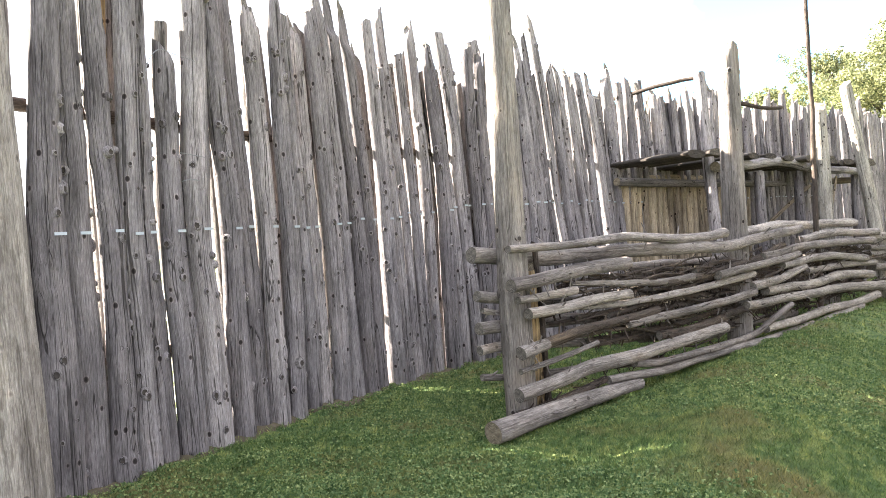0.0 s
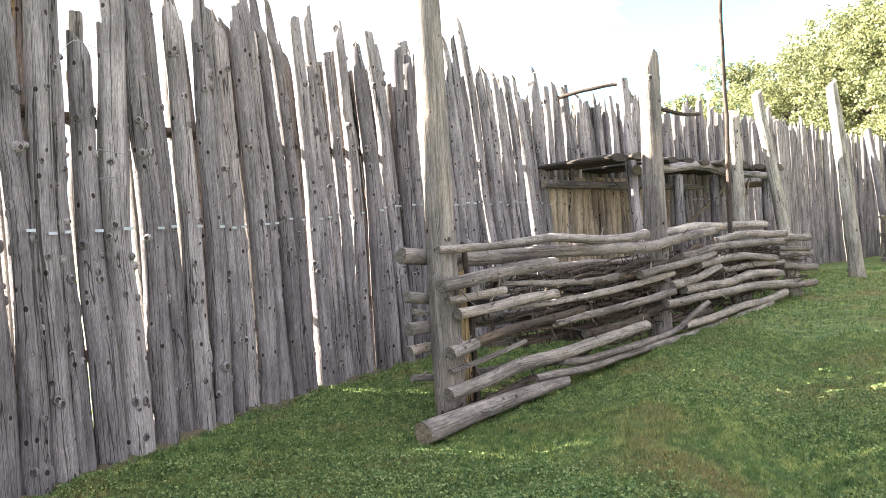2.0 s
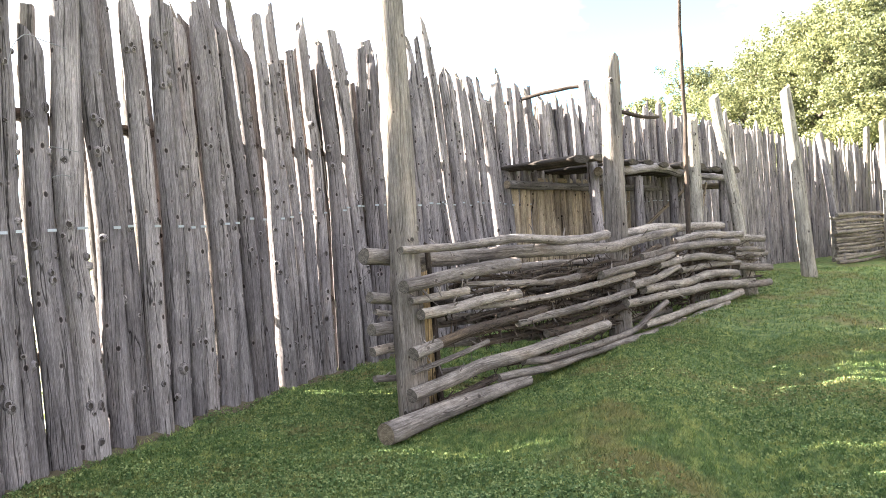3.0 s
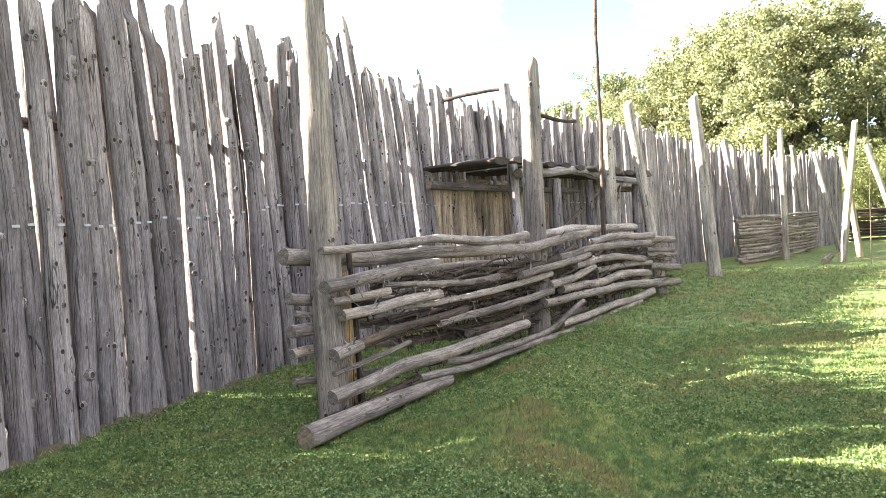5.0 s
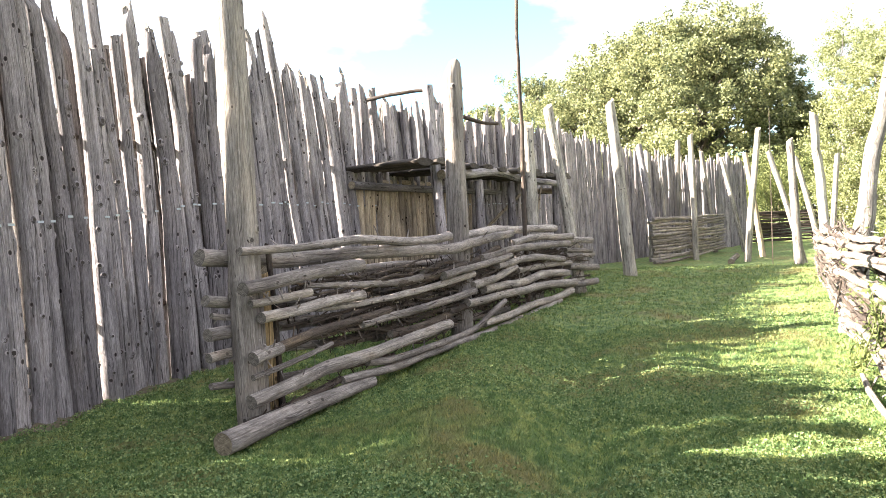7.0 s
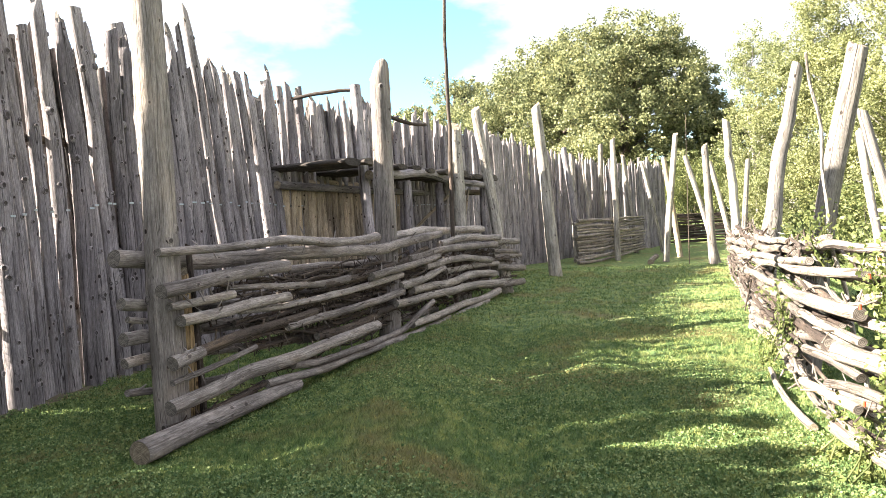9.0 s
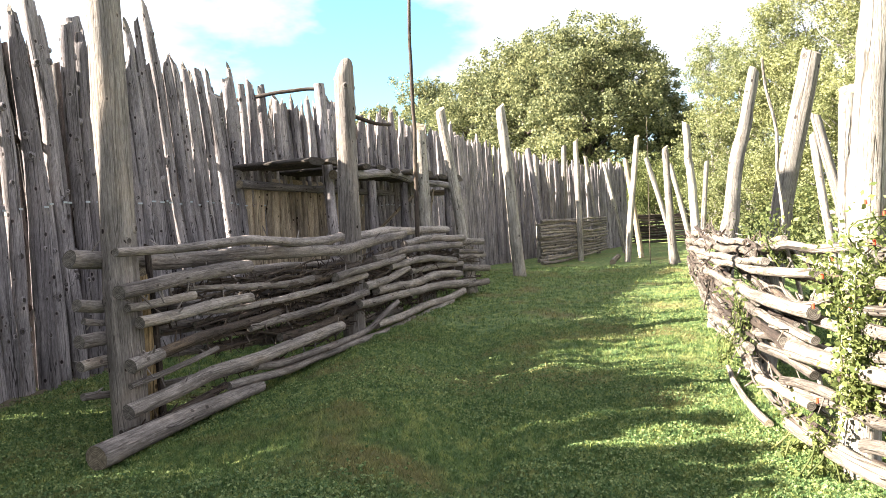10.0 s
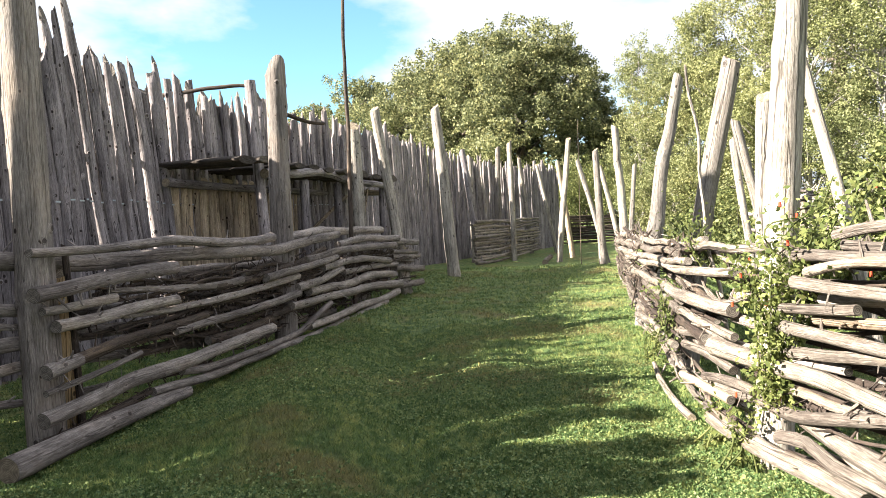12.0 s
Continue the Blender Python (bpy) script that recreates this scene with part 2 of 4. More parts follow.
# ---------------------------------------------------------------- shape helpers
def smooth_line(points, step):
    """Points along a soft curve through the given ones, about step apart."""
    p = np.array(points, float)
    if len(p) == 2:
        n = max(2, int(np.ceil(np.linalg.norm(p[1] - p[0]) / step)) + 1)
        return p[0] + (p[1] - p[0]) * np.linspace(0, 1, n)[:, None]
    q = np.vstack([2 * p[0] - p[1], p, 2 * p[-1] - p[-2]])
    out = []
    for i in range(1, len(q) - 2):
        n = max(2, int(np.ceil(np.linalg.norm(q[i + 1] - q[i]) / step)))
        u = np.linspace(0, 1, n, endpoint=False)[:, None]
        a, b, c, d = q[i - 1:i + 3]
        out.append(0.5 * (2 * b + (c - a) * u + (2 * a - 5 * b + 4 * c - d) * u ** 2 + (3 * b - a - 3 * c + d) * u ** 3))
    return np.vstack(out + [p[-1:]])


class Track:
    """A line over the ground, measured along its length."""
    def __init__(self, points):
        self.p = smooth_line(points, 0.05)
        self.s = np.r_[0, np.cumsum(np.hypot(*np.diff(self.p, axis=0).T))]
        self.length = self.s[-1]

    def at(self, s, off=0.0):
        x = np.array([np.interp(s, self.s, self.p[:, k]) for k in (0, 1)])
        if s < 0 or s > self.length:
            e = self.way(s)
            x = x + e * (s if s < 0 else s - self.length)
        w = self.way(s)
        return x + off * np.array([w[1], -w[0]])

    def way(self, s):
        i = int(np.clip(np.searchsorted(self.s, s), 1, len(self.s) - 1))
        d = self.p[min(i + 2, len(self.p) - 1)] - self.p[max(i - 3, 0)]
        return d / np.linalg.norm(d)


class Heap:
    """Collects faces into one mesh, with the wood's own coordinates and material slots."""
    def __init__(self):
        self.v, self.f, self.g, self.slot, self.soft, self.n = [], [], [], [], [], 0

    def add(self, v, f, g, slot, soft):
        self.v.append(v)
        self.g.append(g)
        self.f += [tuple(int(i) + self.n for i in face) for face in f]
        self.slot += slot
        self.soft += soft
        self.n += len(v)

    def mesh(self, name, *materials):
        me = bpy.data.meshes.new(name)
        v = np.vstack(self.v)
        me.from_pydata(v.tolist(), [], self.f)
        at = me.attributes.new("grain", "FLOAT_VECTOR", "POINT")
        at.data.foreach_set("vector", np.vstack(self.g).astype(np.float32).ravel())
        me.polygons.foreach_set("material_index", self.slot)
        me.polygons.foreach_set("use_smooth", self.soft)
        for m in materials:
            me.materials.append(m)
        me.update()
        return me


def log_into(heap, points, r0, r1, rng, sides=12, step=0.1, rough=0.07, wander=0.0, stubs=0, slant=0.0, splinter=0.0, flare=0.0, flat=1.0, knobs=0, split=None):
    """A round log swept along points: uneven girth, knobs, cut ends, and broken side twigs."""
    p = smooth_line(points, step)
    if slant or split:
        p = np.vstack([p[:-1]] + [p[-2] + (p[-1] - p[-2]) * k for k in (0.35, 0.65, 0.88, 1.0)])
    n = len(p)
    d = np.gradient(p, axis=0)
    d /= np.linalg.norm(d, axis=1)[:, None]
    ref = np.array([0.0, 0.0, 1.0]) if abs(d[n // 2][2]) < 0.8 else np.array([0.31, 0.95, 0.0])
    u = np.cross(ref, d)
    u /= np.linalg.norm(u, axis=1)[:, None]
    w = np.cross(d, u)
    run = np.r_[0, np.cumsum(np.linalg.norm(np.diff(p, axis=0), axis=1))]
    k = run / run[-1]
    if wander:
        for axis in (u, w):
            for freq in (1.3, 3.1, 6.3):
                p = p + axis * (wander / freq * np.sin(freq * run * 2 + rng.uniform(0, 6.3)) * rng.uniform(0.4, 1))[:, None]
    th = np.arange(sides) * 2 * np.pi / sides + rng.uniform(0, 6.3)
    r = (r0 + (r1 - r0) * k)[:, None] * np.ones(sides)
    if flare:
        r *= 1 + flare * np.exp(-run / 0.35)[:, None]
    bumps = np.zeros_like(r)
    for m in (1, 2, 3, 5):
        for _ in range(2):
            bumps += rng.uniform(0.3, 1) / m * np.cos(m * th + rng.uniform(0, 6.3) + np.sin(run * rng.uniform(0.5, 2.5) + rng.uniform(0, 6))[:, None] * 1.2)
    bumps += 0.8 * np.sin(run * rng.uniform(3, 7) + rng.uniform(0, 6))[:, None] * 0.5
    for _ in range(int(run[-1] * 2.2)):
        a, c = rng.uniform(0, 6.3), rng.uniform(0, run[-1])
        bumps += rng.uniform(1.0, 3.0) * np.exp(-((run[:, None] - c) / 0.06) ** 2 - (np.angle(np.exp(1j * (th - a))) / 0.4) ** 2)
    r = r * (1 + rough * bumps)
    ring = p[:, None, :] + r[..., None] * (np.cos(th)[:, None] * u[:, None, :] * flat + np.sin(th)[:, None] * w[:, None, :])
    if slant or splinter:
        turn = rng.uniform(0, 6.3)
        side = np.cos(th - turn)
        near = np.clip((run - (run[-1] - 0.12)) / 0.12, 0, 1)[:, None]
        long = np.clip((run - (run[-1] - 0.34)) / 0.34, 0, 1)[:, None]
        tip = splinter * (np.exp(-(np.angle(np.exp(1j * (th - turn))) / 0.8) ** 2) - 0.3) + splinter * 0.22 * rng.uniform(-1, 1, sides)
        ring += d[-1] * (near * slant * side * r1 + long ** 1.5 * tip)[..., None]
        ring += d[-1] * (near * rng.uniform(-0.16, 0.16, sides) * r1)[..., None]
        ring += (p[:, None, :] - ring) * (0.05 * near + (0.28 * (splinter > 0)) * long ** 2)[..., None]
    if split:
        # one side torn away near the top
        turn = rng.uniform(0, 6.3)
        over = np.clip((run - (run[-1] - split[0])) / 0.07, 0, 1)
        reach = r * np.cos(th - turn)
        spare = np.maximum(0, reach - split[1] * r.mean(1)[:, None]) * over[:, None]
        ring -= spare[..., None] * (np.cos(turn) * u[:, None, :] * flat + np.sin(turn) * w[:, None, :])
    off = rng.uniform(0, 50)
    g = np.stack([r * np.cos(th) + off * 0.37, r * np.sin(th) - off * 0.21, np.broadcast_to(run[:, None] + off, r.shape)], -1)
    v = ring.reshape(-1, 3)
    g = g.reshape(-1, 3)
    i = np.arange(n - 1)[:, None] * sides + np.arange(sides)
    j = np.arange(n - 1)[:, None] * sides + (np.arange(sides) + 1) % sides
    f = np.stack([i, j, j + sides, i + sides], -1).reshape(-1, 4).tolist()
    slot, soft = [0] * len(f), [True] * len(f)
    base = len(v)
    rim0, rim1 = ring[0] + (p[0] - ring[0]) * 0.03, ring[-1] + (p[-1] - ring[-1]) * 0.03
    flatg0 = np.stack([r[0] * np.cos(th), r[0] * np.sin(th), np.full(sides, off)], -1)
    flatg1 = np.stack([r[-1] * np.cos(th), r[-1] * np.sin(th), np.full(sides, off)], -1)
    v = np.vstack([v, rim0, rim0.mean(0)[None], rim1, rim1.mean(0)[None]])
    g = np.vstack([g, flatg0, [[0, 0, off]], flatg1, [[0, 0, off]]])
    for s in range(sides):
        e = (s + 1) % sides
        f.append((base + e, base + s, base + sides))
        f.append((base + sides + 1 + s, base + sides + 1 + e, base + 2 * sides + 1))
        slot += [1, 1]
        soft += [False, False]
    heap.add(v, f, g, slot, soft)
    for _ in range(knobs):
        c = rng.integers(1, n - 1)
        a = rng.uniform(0, 6.3)
        out = np.cos(a) * u[c] + np.sin(a) * w[c]
        across = np.cross(out, d[c])
        rk, hk = rng.uniform(0.010, 0.022), rng.uniform(0.004, 0.014)
        ring_a = np.arange(8) * np.pi / 4
        flatk = np.cos(ring_a)[:, None] * d[c] * rng.uniform(1.0, 1.5) + np.sin(ring_a)[:, None] * across
        skin = p[c] + out * r[c][np.argmin(np.abs(np.angle(np.exp(1j * (th - a)))))]
        rings = [skin - out * 0.012 + flatk * rk * 1.9, skin + out * hk * 0.6 + flatk * rk * 1.15, skin + out * hk + flatk * rk * 0.8, skin + out * hk * 0.55 + flatk * rk * 0.45]
        kv = np.vstack(rings)
        kf = [(q * 8 + e, q * 8 + (e + 1) % 8, q * 8 + 8 + (e + 1) % 8, q * 8 + 8 + e) for q in range(3) for e in range(8)] + [tuple(range(24, 32))]
        heap.add(kv, kf, kv - p[c] + off, [0] * 16 + [2] * 9, [True] * 25)
    for _ in range(stubs):
        c = rng.integers(1, n - 1)
        a = rng.uniform(0, 6.3)
        out = np.cos(a) * u[c] + np.sin(a) * w[c]
        tip = d[c] * rng.uniform(-0.6, 0.6) + out
        length = rng.uniform(0.03, 0.11)
        rt = rng.uniform(0.004, 0.011)
        start = p[c] + out * r[c].mean() * 0.7
        log_into(heap, [start, start + tip * length], rt, rt * 0.5, rng, sides=5, step=length, rough=0.0)


def part(name, mesh, parent=None, label=""):
    ob = new(name, mesh)
    if parent is not None:
        ob.parent = parent
    return tagged(ob, label)


def log_part(name, points, r0, r1, seed, mats, parent, label="", **more):
    heap = Heap()
    log_into(heap, points, r0, r1, np.random.default_rng(seed), **more)
    return part(name, heap.mesh(name, *mats), parent, label)


def thing(name, place, label, category, group="", kind=""):
    ob = new(name)
    ob.empty_display_size = 0.2
    ob.location = place
    bpy.context.view_layer.update()
    return tagged(ob, label, category, group, kind)


def under(ob, parent):
    """Put ob beneath parent without moving it."""
    ob.parent = parent
    ob.matrix_parent_inverse = Matrix.Translation(parent.matrix_basis.translation).inverted()
    return ob


def ground_z(x, y):
    """The lawn: nearly level, with a low bank along the wattle fence that drops to the path."""
    x, y = np.asarray(x, float), np.asarray(y, float)
    z = 0.018 * np.sin(1.3 * x + 0.7 * y) + 0.014 * np.sin(0.9 * y - 1.1 * x + 1)
    side = (x - 1.8) * 0.69 - (y - 6.2) * 0.72         # metres from the fence line towards the path
    along = (x - 1.8) * 0.72 + (y - 6.2) * 0.69
    hollow = 1.85 - 0.22 * along                       # where the bank meets the path
    fade = np.exp(-(along / 4.5) ** 4)
    z = z + fade * (0.12 * np.exp(-((side - hollow + 0.9) / 0.6) ** 2) - 0.10 * np.exp(-((side - hollow) / 0.3) ** 2))
    for k, (a, wave, high) in enumerate(((0.4, 0.62, 0.010), (1.5, 0.47, 0.009), (2.3, 0.83, 0.012), (2.9, 0.36, 0.006), (0.9, 0.31, 0.005))):
        z = z + high * np.sin(2 * np.pi * (x * math.cos(a) + y * math.sin(a)) / wave + k + 1.7 * np.sin(1.1 * x - 0.8 * y + 2 * k))
    return z


def leaf_cloud(name, centres, size, rng, mat, tilt=1.0, stretch=1.6):
    """Many single leaves, each a folded four-sided blade of its own."""
    n = len(centres)
    a = rng.normal(size=(n, 3))
    a /= np.linalg.norm(a, axis=1)[:, None]
    b = rng.normal(size=(n, 3))
    b[:, 2] *= tilt
    b -= a * (a * b).sum(1)[:, None]
    b /= np.linalg.norm(b, axis=1)[:, None]
    c = np.cross(a, b)
    s = size * rng.uniform(0.6, 1.35, n)[:, None]
    v = np.stack([centres - a * s * stretch / 2, centres + b * s / 2 + c * s * 0.14, centres + a * s * stretch / 2, centres - b * s / 2 + c * s * 0.14], 1).reshape(-1, 3)
    me = bpy.data.meshes.new(name)
    me.vertices.add(4 * n)
    me.vertices.foreach_set("co", v.astype(np.float32).ravel())
    me.loops.add(4 * n)
    me.loops.foreach_set("vertex_index", np.arange(4 * n, dtype=np.int32))
    me.polygons.add(n)
    me.polygons.foreach_set("loop_start", np.arange(0, 4 * n, 4, dtype=np.int32))
    me.update(calc_edges=True)
    me.materials.append(mat)
    return me


# ---------------------------------------------------------------- ground
def build_ground():
    near = np.r_[np.arange(-14, -2, 0.5), np.arange(-2, 9, 0.1), np.arange(9, 34.01, 0.4)]
    xs = np.r_[-1500, -400, -120, -40, near, 60, 140, 400, 1500]
    ys = np.r_[-1500, -400, -120, -30, np.arange(-10, 1, 0.4), np.arange(1, 11, 0.1), np.arange(11, 34.01, 0.4), 60, 140, 400, 1500]
    gx, gy = np.meshgrid(xs, ys)
    gz = ground_z(gx, gy)
    far = (np.abs(gx) > 40) | (np.abs(gy) > 40)
    gz[far] = 0
    nx, ny = len(xs), len(ys)
    i = (np.arange(ny - 1)[:, None] * nx + np.arange(nx - 1)).ravel()
    me = bpy.data.meshes.new("ground")
    me.from_pydata(np.stack([gx, gy, gz], -1).reshape(-1, 3).tolist(), [], np.stack([i, i + 1, i + nx + 1, i + nx], -1).tolist())
    me.polygons.foreach_set("use_smooth", [True] * len(i))
    me.materials.append(SOIL)
    tagged(new("ground", me), "mown green lawn with clover and a few dry patches", "ground", kind="structure")


def build_grass():
    rng = np.random.default_rng(11)
    def spread(count, r_in, r_out, half, height):
        a = np.radians(rng.uniform(20, 125, count))
        r = np.sqrt(rng.uniform(r_in ** 2, r_out ** 2, count))
        x, y = r * np.cos(a), r * np.sin(a)
        z = ground_z(x, y)
        t = rng.uniform(0, 6.3, count)
        h = height * rng.uniform(0.5, 1.4, count)
        wd = half * rng.uniform(0.6, 1.3, count)
        lean = rng.normal(0, 0.55, (count, 2)) * h[:, None]
        p = np.stack([x, y, z], 1)
        e = np.stack([np.cos(t), np.sin(t), 0 * t], 1) * wd[:, None]
        tip = p + np.stack([lean[:, 0], lean[:, 1], h], 1)
        return np.stack([p - e, p + e, tip], 1).reshape(-1, 3)
    v = np.vstack([spread(150000, 2.6, 5.2, 0.0028, 0.030), spread(130000, 5.2, 9.0, 0.004, 0.034), spread(110000, 9.0, 19.0, 0.008, 0.042)])
    n = len(v) // 3
    me = bpy.data.meshes.new("grass")
    me.vertices.add(len(v))
    me.vertices.foreach_set("co", v.astype(np.float32).ravel())
    me.loops.add(len(v))
    me.loops.foreach_set("vertex_index", np.arange(len(v), dtype=np.int32))
    me.polygons.add(n)
    me.polygons.foreach_set("loop_start", np.arange(0, len(v), 3, dtype=np.int32))
    me.update(calc_edges=True)
    me.materials.append(BLADES)
    tagged(new("grass", me), "short green mown grass blades on the lawn", "grass", kind="stuff")
    count = 115000
    a = np.radians(rng.uniform(22, 120, count))
    r = 2.7 + 8.0 * rng.random(count) ** 1.3
    x, y = r * np.cos(a), r * np.sin(a)
    keep = np.sin(1.7 * x + 2) + np.sin(2.3 * y + x) + rng.normal(0, 0.6, count) > -0.35
    x, y = x[keep], y[keep]
    c = np.stack([x, y, ground_z(x, y) + 0.022], 1)
    trip = np.vstack([c + np.stack([0.0065 * np.cos(t + x * 9), 0.0065 * np.sin(t + x * 9), 0.004 * np.sin(y * 50)], 1) for t in (0, 2.1, 4.2)])
    me = leaf_cloud("clover", trip, 0.0145, rng, CLOVER, tilt=0.3, stretch=1.05)
    tagged(new("clover", me), "low clover leaves scattered among the grass", "clover", kind="stuff")


def build_pale_ground():
    """Pale ground added outside the palisade, so that its gaps look bright white."""
    inner = [WALL.at(s, -0.16) for s in np.linspace(0, WALL.length, 60)]
    outer = [WALL.at(s, -0.16) + np.array([-0.55, 0.83]) * 30 for s in np.linspace(0, WALL.length, 60)]
    v = [(*p, 0.03) for p in inner] + [(*p, 0.03) for p in outer]
    me = bpy.data.meshes.new("gravel_yard")
    me.from_pydata(v, [], [(i, i + 1, 61 + i, 60 + i) for i in range(59)])
    me.materials.append(PALE_GROUND)
    tagged(new("gravel_yard", me), "pale ground added outside the palisade to whiten its gaps", "gravel", kind="structure")


build_ground()
build_grass()

# ---------------------------------------------------------------- palisade
WALL = Track([(-3.7, 1.6), (-2.95, 2.9), (-2.4, 3.85), (-1.85, 4.7), (-1.3, 5.6), (-0.65, 6.55), (0.05, 7.55), (0.75, 8.25), (1.7, 9.05),
              (2.7, 10.0), (4.2, 11.3), (6.3, 12.7), (9.0, 14.8), (12, 17.6), (15.6, 19.4), (19, 20.8), (22.5, 22.3)])
OPEN_GAPS = (2.82, 3.00, 5.82)
WALL_BEHIND = Track([(-3.71, 1.60), (-3.80, 1.42), (-4.35, 0.2), (-4.75, -1.6), (-4.7, -3.8), (-4.0, -6.2), (-3.4, -7.6)])
# along the wall, height, thickness, drift of the middle and of the top along the wall
NEAR_POSTS = [
    (2.82, 3.31, 0.176, 0.00, 0.06), (3.00, 3.36, 0.165, 0.00, 0.00), (3.18, 3.28, 0.136, 0.01, -0.03), (3.35, 3.40, 0.138, -0.02, 0.04),
    (3.52, 3.30, 0.121, -0.05, -0.02), (3.70, 2.79, 0.153, -0.06, -0.02), (3.91, 3.42, 0.195, -0.06, 0.05), (4.15, 3.40, 0.148, -0.02, -0.10),
    (4.32, 3.37, 0.142, 0.00, -0.02), (4.51, 3.32, 0.145, 0.02, -0.02), (4.71, 3.46, 0.138, 0.01, -0.04), (4.89, 3.29, 0.110, -0.02, -0.12),
    (5.06, 3.30, 0.148, -0.02, -0.03), (5.25, 3.43, 0.146, 0.00, -0.12), (5.45, 3.61, 0.126, -0.02, -0.16), (5.64, 3.66, 0.130, -0.05, -0.20)]
MID_POSTS = [
    (5.82, 3.58, 0.112, -0.03, -0.19), (6.02, 3.45, 0.140, -0.04, -0.14), (6.24, 3.09, 0.124, -0.07, -0.19), (6.43, 3.69, 0.114, -0.05, -0.21),
    (6.57, 3.30, 0.104, -0.02, -0.12), (6.76, 3.66, 0.124, 0.00, -0.10), (7.00, 3.48, 0.147, 0.00, -0.13), (7.21, 3.26, 0.130, -0.07, -0.28),
    (7.42, 3.65, 0.126, -0.13, -0.32), (7.52, 3.50, 0.115, -0.09, -0.21), (7.62, 3.54, 0.140, -0.05, -0.09), (7.78, 3.50, 0.130, -0.07, -0.10)]
# above the fence: along the wall, height, thickness, drift of the top
HIGH_POSTS = [
    (8.87, 3.74, 0.11, -0.45), (9.01, 3.84, 0.07, -0.46), (9.07, 3.33, 0.13, -0.41), (9.27, 4.08, 0.10, -0.50), (9.42, 3.48, 0.11, -0.44),
    (9.60, 3.52, 0.105, -0.44), (9.78, 3.47, 0.10, -0.43), (9.94, 3.37, 0.11, -0.41), (10.09, 3.49, 0.11, -0.42), (10.30, 3.56, 0.115, -0.42),
    (10.44, 3.22, 0.115, -0.40), (10.58, 3.48, 0.125, -0.37), (10.72, 3.67, 0.085, -0.37), (10.85, 3.46, 0.10, -0.34), (11.02, 3.54, 0.105, -0.33), (11.18, 3.47, 0.115, -0.31),
    (11.34, 3.45, 0.10, -0.30), (11.50, 3.58, 0.09, -0.28), (11.62, 3.12, 0.11, -0.25), (11.76, 3.43, 0.125, -0.25), (11.92, 3.38, 0.11, -0.23)]


def put_knot(post, foot, middle, top, h, w, way, out, rng):
    """A raised knot with a dark eye, on the inner side of a palisade log."""
    k, a = rng.uniform(0.04, 0.95), rng.uniform(-1.25, 1.25)
    side = np.array([*(out * math.cos(a) + way * math.sin(a)), 0.0])
    across = np.cross(side, (0.0, 0.0, 1.0))
    at = foot + (middle - foot) * k / 0.48 if k < 0.48 else middle + (top - middle) * (k - 0.48) / 0.52
    skin = np.array([*at, h * k]) + side * w / 2 * (1.04 - 0.12 * k)
    r, up = rng.uniform(0.010, 0.021), rng.uniform(0.006, 0.014)
    th = np.arange(8) * np.pi / 4
    disc = np.cos(th)[:, None] * np.array([0, 0, 1.0]) * rng.uniform(1.0, 1.5) + np.sin(th)[:, None] * across
    v = np.vstack([skin - side * 0.03 + disc * r * 2.3, skin + side * up * 0.6 + disc * r * 1.2, skin + side * up + disc * r * 0.8, skin + side * up * 0.4 + disc * r * 0.4])
    f = [(q * 8 + e, q * 8 + (e + 1) % 8, q * 8 + 8 + (e + 1) % 8, q * 8 + 8 + e) for q in range(3) for e in range(8)] + [tuple(range(24, 32))]
    hp = Heap()
    hp.add(v, f, v - skin + rng.uniform(0, 30), [0] * 16 + [1] * 9, [True] * 25)
    knot = part("knot", hp.mesh("knot", GREY, KNOT))
    knot.parent = post
    under_fix(knot, post)


